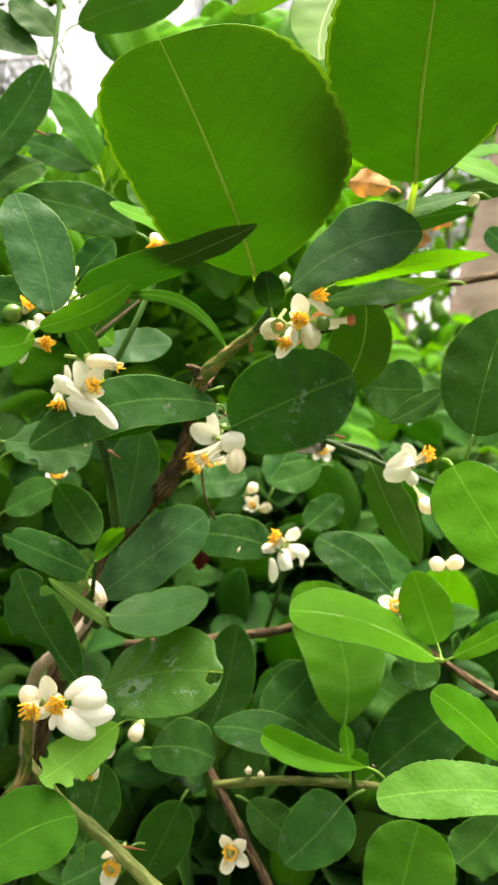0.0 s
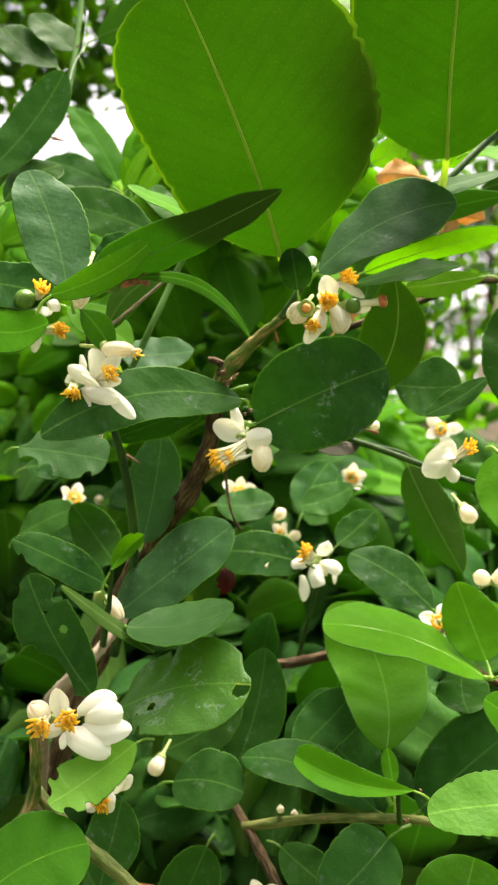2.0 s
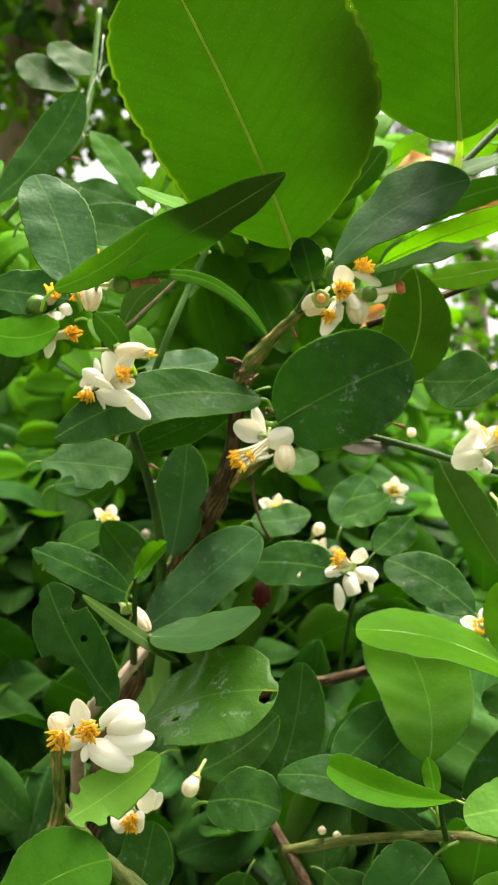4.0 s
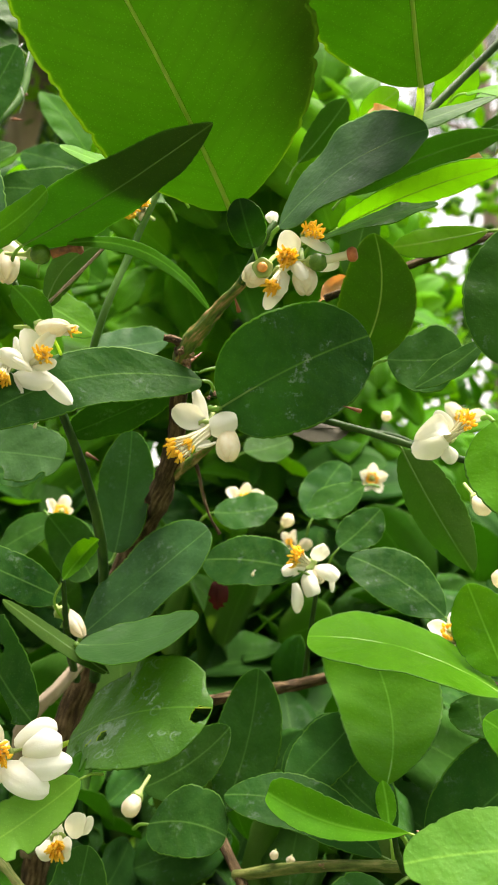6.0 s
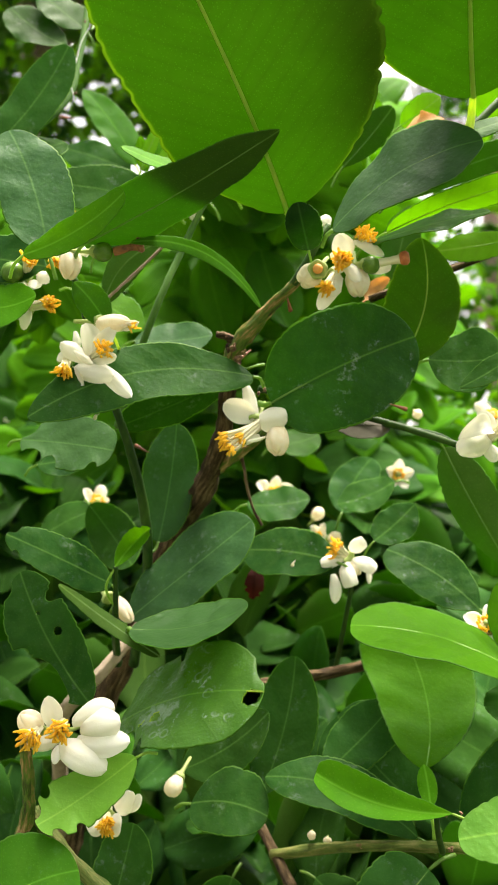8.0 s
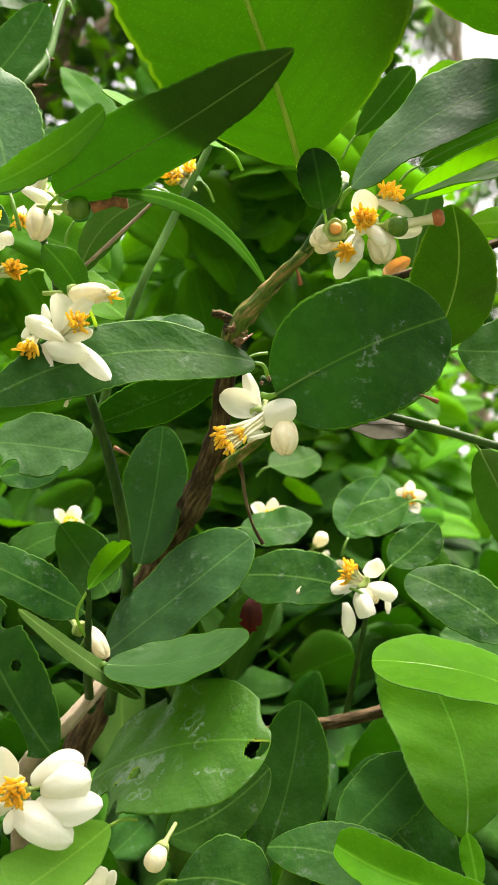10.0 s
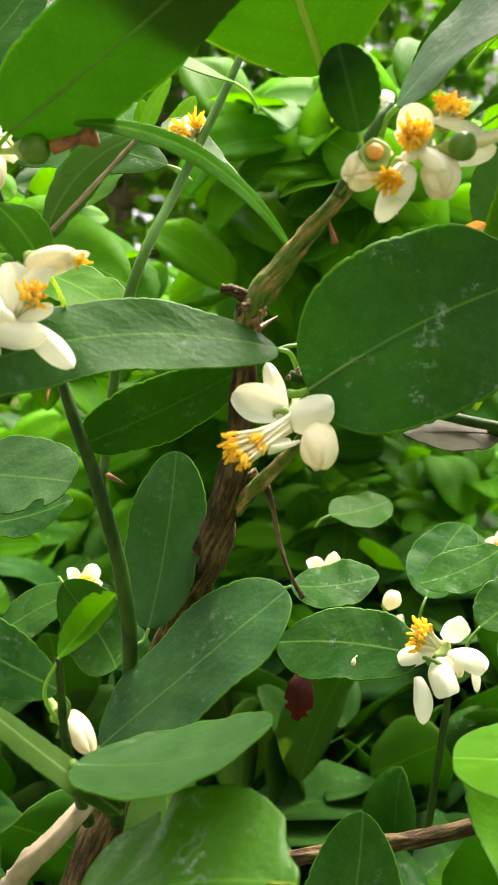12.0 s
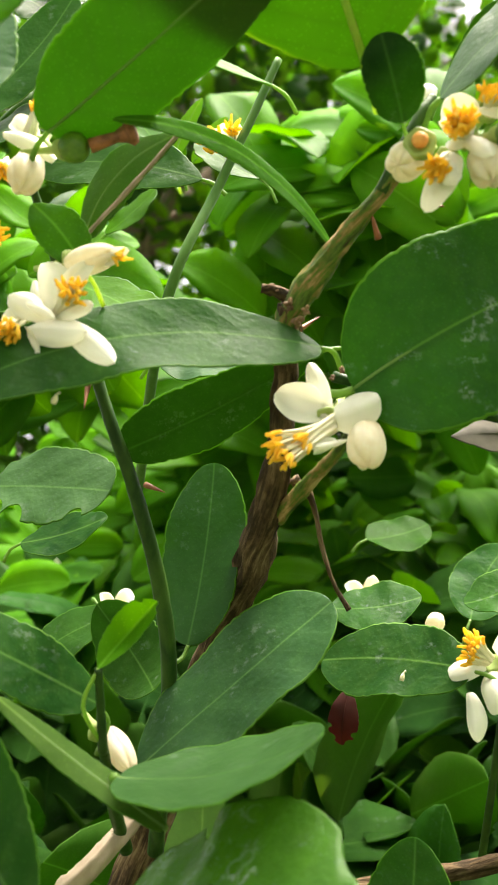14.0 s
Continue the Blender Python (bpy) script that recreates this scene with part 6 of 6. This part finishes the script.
rnd = random.Random(12)
crown = []
for _ in range(2400):
    p = bank_place(rnd)
    crown.append((p, outer_pose(rnd, p, (0.15, -0.62, 0.78) if p.z < 1.22 else (0.1, -0.85, 0.5)) if p.z > 1.12 else leaf_pose(rnd, p), 0.05 + 0.6 * min(1, max(0, (p.z - 1.12) / 0.09))))
for _ in range(760):
    p = tuft_place(rnd)
    crown.append((p, outer_pose(rnd, p, (0.1, -0.95, 0.35)), 0.75))
for _ in range(2700):
    p = low_place(rnd)
    crown.append((p, leaf_pose(rnd, p), 0.03))
for _ in range(3200):
    p, d = crown_place(rnd)
    crown.append((p, outer_pose(rnd, p, d + Vector((0, 0, 0.5))), 0.35))
crown = [q for q in crown if not (abs(q[0].x + 0.005) < 0.055 and q[0].y < 0.46 and 1.06 < q[0].z < 1.18)]
crown.sort(key=lambda q: q[0].y + 0.4 * abs(q[0].x) + 0.3 * abs(q[0].z - 1.18))
for p, m, young in crown[:230]:
    placed_part("leaf", SPARE[rnd.randrange(4, 6) if rnd.random() < young else rnd.randrange(4)], bush, "", m)


def leaf_mass(name, spots, kinds, parent, label, scale=1.0):
    """Many leaves joined into one mesh."""
    data = []
    for me in kinds:
        v = np.zeros(len(me.vertices) * 3)
        me.vertices.foreach_get("co", v)
        u = np.zeros(len(me.loops) * 2)
        me.uv_layers["blade"].data.foreach_get("uv", u)
        data.append((v.reshape(-1, 3), [tuple(p.vertices) for p in me.polygons], [p.material_index for p in me.polygons], u.reshape(-1, 2), [m for m in me.materials]))
    skins, verts, faces, slots, uvs, count = [], [], [], [], [], 0
    for m, k in spots:
        v, f, s, u, mats = data[k]
        a = np.array(m @ Matrix.Scale(scale, 4))
        verts.append(v @ a[:3, :3].T + a[:3, 3])
        faces += [tuple(q + count for q in face) for face in f]
        for q in mats:
            if q not in skins:
                skins.append(q)
        slots += [skins.index(mats[q]) for q in s]
        uvs.append(u)
        count += len(v)
    me = bpy.data.meshes.new(name)
    me.from_pydata(np.concatenate(verts).tolist(), [], faces)
    me.polygons.foreach_set("use_smooth", [True] * len(faces))
    me.polygons.foreach_set("material_index", slots)
    me.uv_layers.new(name="blade").data.foreach_set("uv", np.concatenate(uvs).astype(np.float32).ravel())
    for q in skins:
        me.materials.append(q)
    ob = placed_part(name, me, parent, label)
    tagged(ob, kind="stuff")
    return ob


LOW = [spare_leaf(20 + k, *q, rows=9, cols=2) for k, q in enumerate((("mature", 0.050, 0.030, 0.003), ("mid", 0.042, 0.026, -0.003), ("young", 0.042, 0.025, 0.004)))]
FAR = [spare_leaf(30 + k, *q, rows=5, cols=1) for k, q in enumerate((("mature", 0.050, 0.030, 0.003), ("mature", 0.042, 0.026, -0.003), ("young", 0.042, 0.025, 0.004)))]
leaf_mass("foliage", [(m, 2 if rnd.random() < young else int(rnd.random() < 0.06 + 1.2 * young)) for p, m, young in crown[230:]], LOW, bush, "dense leaves of the rounded citrus crown")
for k in range(18):
    p = bank_place(rnd) + Vector((0, -0.012, 0.012))
    way = (rnd.uniform(-0.6, 0.6), -0.8, rnd.uniform(-0.2, 0.6))
    if p.z > 1.0 and abs(p.x) < 0.3:
        if rnd.random() < 0.5:
            flower(p, way, 0.9, rnd.uniform(0.3, 0.9))
        else:
            flower_bud(p, way, 0.9)
for k in range(7):
    angle = 2 * math.pi * (k + 0.3) / 7
    end = Vector((0.62 * math.cos(angle), 0.80 + 0.42 * max(-0.3, math.sin(angle)), 0.9 + 0.25 * math.sin(k * 2.3)))
    branch("bark", [(*end, 0.003), (*end.lerp(Vector((-0.14, 0.48, 0.3)), 0.5), 0.007), (-0.16, 0.46, 0.10, 0.012)])


# ---- shrubs and trees behind ----
def shrub(place, radius, height, count, seed, young=0.3, scale=1.6):
    rnd = random.Random(seed)
    ob = thing("shrub", place, "green leafy shrub standing on the soil behind the bush", "shrub", "shrubs behind")
    for k in range(4):
        lean = Vector((rnd.uniform(-0.5, 0.5), rnd.uniform(-0.5, 0.5), 0)) * radius
        b = Vector(place)
        line = smooth_line([(*b, 0.02), (*(b + lean * 0.4 + Vector((0, 0, height * 0.45))), 0.014), (*(b + lean + Vector((0, 0, height * 0.9))), 0.005)], 4)
        part("stem", mesh_from("stem", *tube(line, 7, 0.15, k)), BARK, ob)
    spots = []
    while len(spots) < count:
        d = Vector((rnd.uniform(-1, 1), rnd.uniform(-1, 1), rnd.uniform(-1, 1)))
        if not 0.25 < d.length < 1 + 0.25 * noise.noise(d * 2 + Vector((seed, 0, 0))):
            continue
        p = Vector(place) + Vector((d.x * radius, d.y * radius, height * 0.55 + d.z * height * 0.45))
        spots.append((leaf_pose(rnd, p), 2 if rnd.random() < young else rnd.randrange(2)))
    leaf_mass("crown", spots, FAR, ob, "uneven crown of many green leaves", scale)


NEEDLE = plain_material("needle_foliage", (0.05, 0.085, 0.035), (0.12, 0.17, 0.07), 0.7, 40.0, glow=((0.2, 0.3, 0.08), 0.25))
TREE_BARK = plain_material("grey_brown_tree_bark", (0.16, 0.11, 0.08), (0.36, 0.27, 0.20), 0.9, 12.0, 1.0, stretch=(1, 1, 0.3), distance=0.02)
PALM_BARK = plain_material("pinkish_palm_bark", (0.36, 0.25, 0.19), (0.58, 0.44, 0.35), 0.9, 14.0, 0.8, stretch=(0.5, 0.5, 1.5), distance=0.015)


def needle_tree(place, height, girth, seed, spread=2.2, lowest=0.3, count=150):
    """A drooping needle-leaved tree: trunk, limbs, and hanging strands."""
    rnd = random.Random(seed)
    ob = thing("needle_tree", place, "tall feathery tree with drooping grey-green needle strands", "tree", "trees behind")
    b = Vector(place)
    line = smooth_line([(*(b + Vector((0.05 * height * noise.noise(Vector((seed, k, 0))), 0, height * k / 5 - 0.05))), girth * (1 - 0.17 * k)) for k in range(6)], 5)
    part("trunk", mesh_from("trunk", *tube(line, 12, 0.2, seed)), TREE_BARK, ob)
    strands = []
    for k in range(22):
        z = height * rnd.uniform(lowest, 1.0)
        angle = rnd.uniform(0, 2 * math.pi)
        reach = spread * rnd.uniform(0.5, 1.0) * (1.15 - z / height * 0.6)
        root = b + Vector((0, 0, z))
        end = root + Vector((math.cos(angle) * reach, math.sin(angle) * reach, reach * rnd.uniform(0.1, 0.6)))
        limb = smooth_line([(*root, girth * 0.22), (*((root + end) / 2 + Vector((0, 0, 0.12 * reach))), girth * 0.13), (*end, girth * 0.04)], 5)
        part("limb", mesh_from("limb", *tube(limb, 6)), TREE_BARK, ob)
        for _ in range(count):
            q = limb[rnd.randrange(3, len(limb))]
            p = Vector(q[:3]) + Vector((rnd.gauss(0, 0.12), rnd.gauss(0, 0.12), rnd.gauss(0, 0.06)))
            drop = rnd.uniform(0.25, 0.8)
            sway = Vector((rnd.gauss(0, 0.25), rnd.gauss(0, 0.25), 0)) * drop
            strands.append(tube([(*p, 0.004), (*(p + sway * 0.8 - Vector((0, 0, drop * 0.45))), 0.006), (*(p + sway - Vector((0, 0, drop))), 0.002)], 3, cap=False))
    me = mesh_from("needles", *joined(strands))
    tagged(part("needles", me, NEEDLE, ob, "hanging grey-green needle strands"), kind="stuff")


def palm_tree(place, height, lean, girth):
    ob = thing("palm_tree", place, "leaning palm tree with a smooth ringed pinkish-grey trunk", "tree")
    b = Vector(place)
    rows = 160
    line = []
    for k in range(rows + 1):
        s = k / rows
        r = girth * (1.12 - 0.3 * s) * (1 + 0.035 * abs(math.sin(k * 0.9)) + 0.3 * max(0, 0.08 - s) * 6)
        line.append((b.x + lean * height * (s - 0.25 * s * s), b.y, b.z - 0.05 + height * s, r))
    part("trunk", mesh_from("trunk", *tube(line, 20, 0.05, 3)), PALM_BARK, ob)
    top = Vector(line[-1][:3])
    for k in range(12):
        angle = 2 * math.pi * k / 12
        pieces = []
        way = Vector((math.cos(angle), math.sin(angle), 0))
        across = Vector((-way.y, way.x, 0))
        spine = [top + way * (2.4 * s) + Vector((0, 0, 1.0 * s - 2.2 * s * s)) for s in (q / 16 for q in range(17))]
        pieces.append(tube([(*p, 0.03 * (1 - i / 18)) for i, p in enumerate(spine)], 5))
        for i in range(2, 17):
            for side in (1, -1):
                tip = spine[i] + across * side * 0.55 * math.sin(math.pi * (i + 1) / 19) + way * 0.2 - Vector((0, 0, 0.35))
                pieces.append(tube([(*spine[i], 0.008), (*((spine[i] + tip) / 2 + Vector((0, 0, 0.06))), 0.02), (*tip, 0.002)], 3, cap=False))
        part("frond", mesh_from("frond", *joined(pieces)), NEEDLE, ob)


def leafy_tree(place, height, low, radius, count, seed, middle, size=3.0):
    """A broad-leaved tree whose crown hangs high over the bush."""
    rnd = random.Random(seed)
    ob = thing("leafy_tree", place, "tall broad-leaved tree with a light green crown", "tree", "trees behind")
    b, c = Vector(place), Vector(middle)
    line = smooth_line([(*(b - Vector((0, 0, 0.05))), 0.16), (*b.lerp(c, 0.5), 0.12), (*c, 0.06)], 6)
    part("trunk", mesh_from("trunk", *tube(line, 12, 0.2, seed)), TREE_BARK, ob)
    for k in range(9):
        angle = 2 * math.pi * k / 9
        end = c + Vector((math.cos(angle) * radius * 0.8, math.sin(angle) * radius * 0.8, rnd.uniform(-0.3, 0.7) * (height - low) * 0.5))
        limb = smooth_line([(*b.lerp(c, 0.8), 0.05), (*(c.lerp(end, 0.5) + Vector((0, 0, 0.1))), 0.03), (*end, 0.008)], 4)
        part("limb", mesh_from("limb", *tube(limb, 7)), TREE_BARK, ob)
    spots = []
    while len(spots) < count:
        d = Vector((rnd.uniform(-1, 1), rnd.uniform(-1, 1), rnd.uniform(-1, 1)))
        if d.length > 1 or noise.noise(d * 2.5 + Vector((seed, 0, 0))) < -0.12:
            continue
        spots.append((leaf_pose(rnd, c + Vector((d.x * radius, d.y * radius, d.z * (height - low) / 2))), 2 if rnd.random() < 0.6 else rnd.randrange(2)))
    leaf_mass("crown", spots, FAR, ob, "open crown of light green leaves", size)


leafy_tree((-3.4, 6.2, 0.0), 6.2, 3.3, 2.2, 7000, 31, (-1.3, 5.0, 4.75))
palm_tree((0.75, 5.0, 0.0), 7.5, 0.30, 0.125)
needle_tree((-0.25, 9.0, 0.0), 9.5, 0.16, 3, 2.4, 0.38)
needle_tree((-2.6, 7.5, 0.0), 8.0, 0.13, 5, 2.0, 0.25)
needle_tree((3.2, 9.5, 0.0), 9.0, 0.15, 8, 2.4, 0.2)
needle_tree((1.9, 12.0, 0.0), 11.0, 0.18, 9, 2.6, 0.2)
shrub((-0.9, 2.2, 0.0), 0.7, 1.75, 1500, 21, 0.35)
shrub((0.5, 2.3, 0.0), 0.6, 1.35, 1300, 22, 0.6)
shrub((1.7, 3.2, 0.0), 0.8, 1.5, 1300, 23, 0.5)
shrub((-2.2, 3.6, 0.0), 1.0, 2.2, 1500, 24, 0.2)
shrub((0.3, 4.2, 0.0), 0.9, 1.6, 1200, 25, 0.4)
shrub((-2.95, 6.5, 0.0), 1.1, 5.2, 2600, 26, 0.15, 3.6)
shrub((-1.4, 3.6, 0.0), 0.6, 2.3, 1300, 27, 0.3, 2.0)
# unseen trees added behind and beside the camera; they screen the low sky
for k, (x, y) in enumerate(((-3.6, -3.4), (0.4, -5.2), (4.2, -3.0), (5.0, 0.8), (-4.6, 0.6))):
    leafy_tree((x * 1.1, y * 1.1, 0.0), 6.2, 0.6, 2.4, 2600, 41 + k, (x, y, 3.3), 4.2)
shrub((-0.04, 1.65, 0.0), 0.30, 1.72, 1100, 28, 0.7, 1.3)
shrub((1.55, 6.8, 0.0), 1.3, 4.4, 1700, 29, 0.75, 3.2)
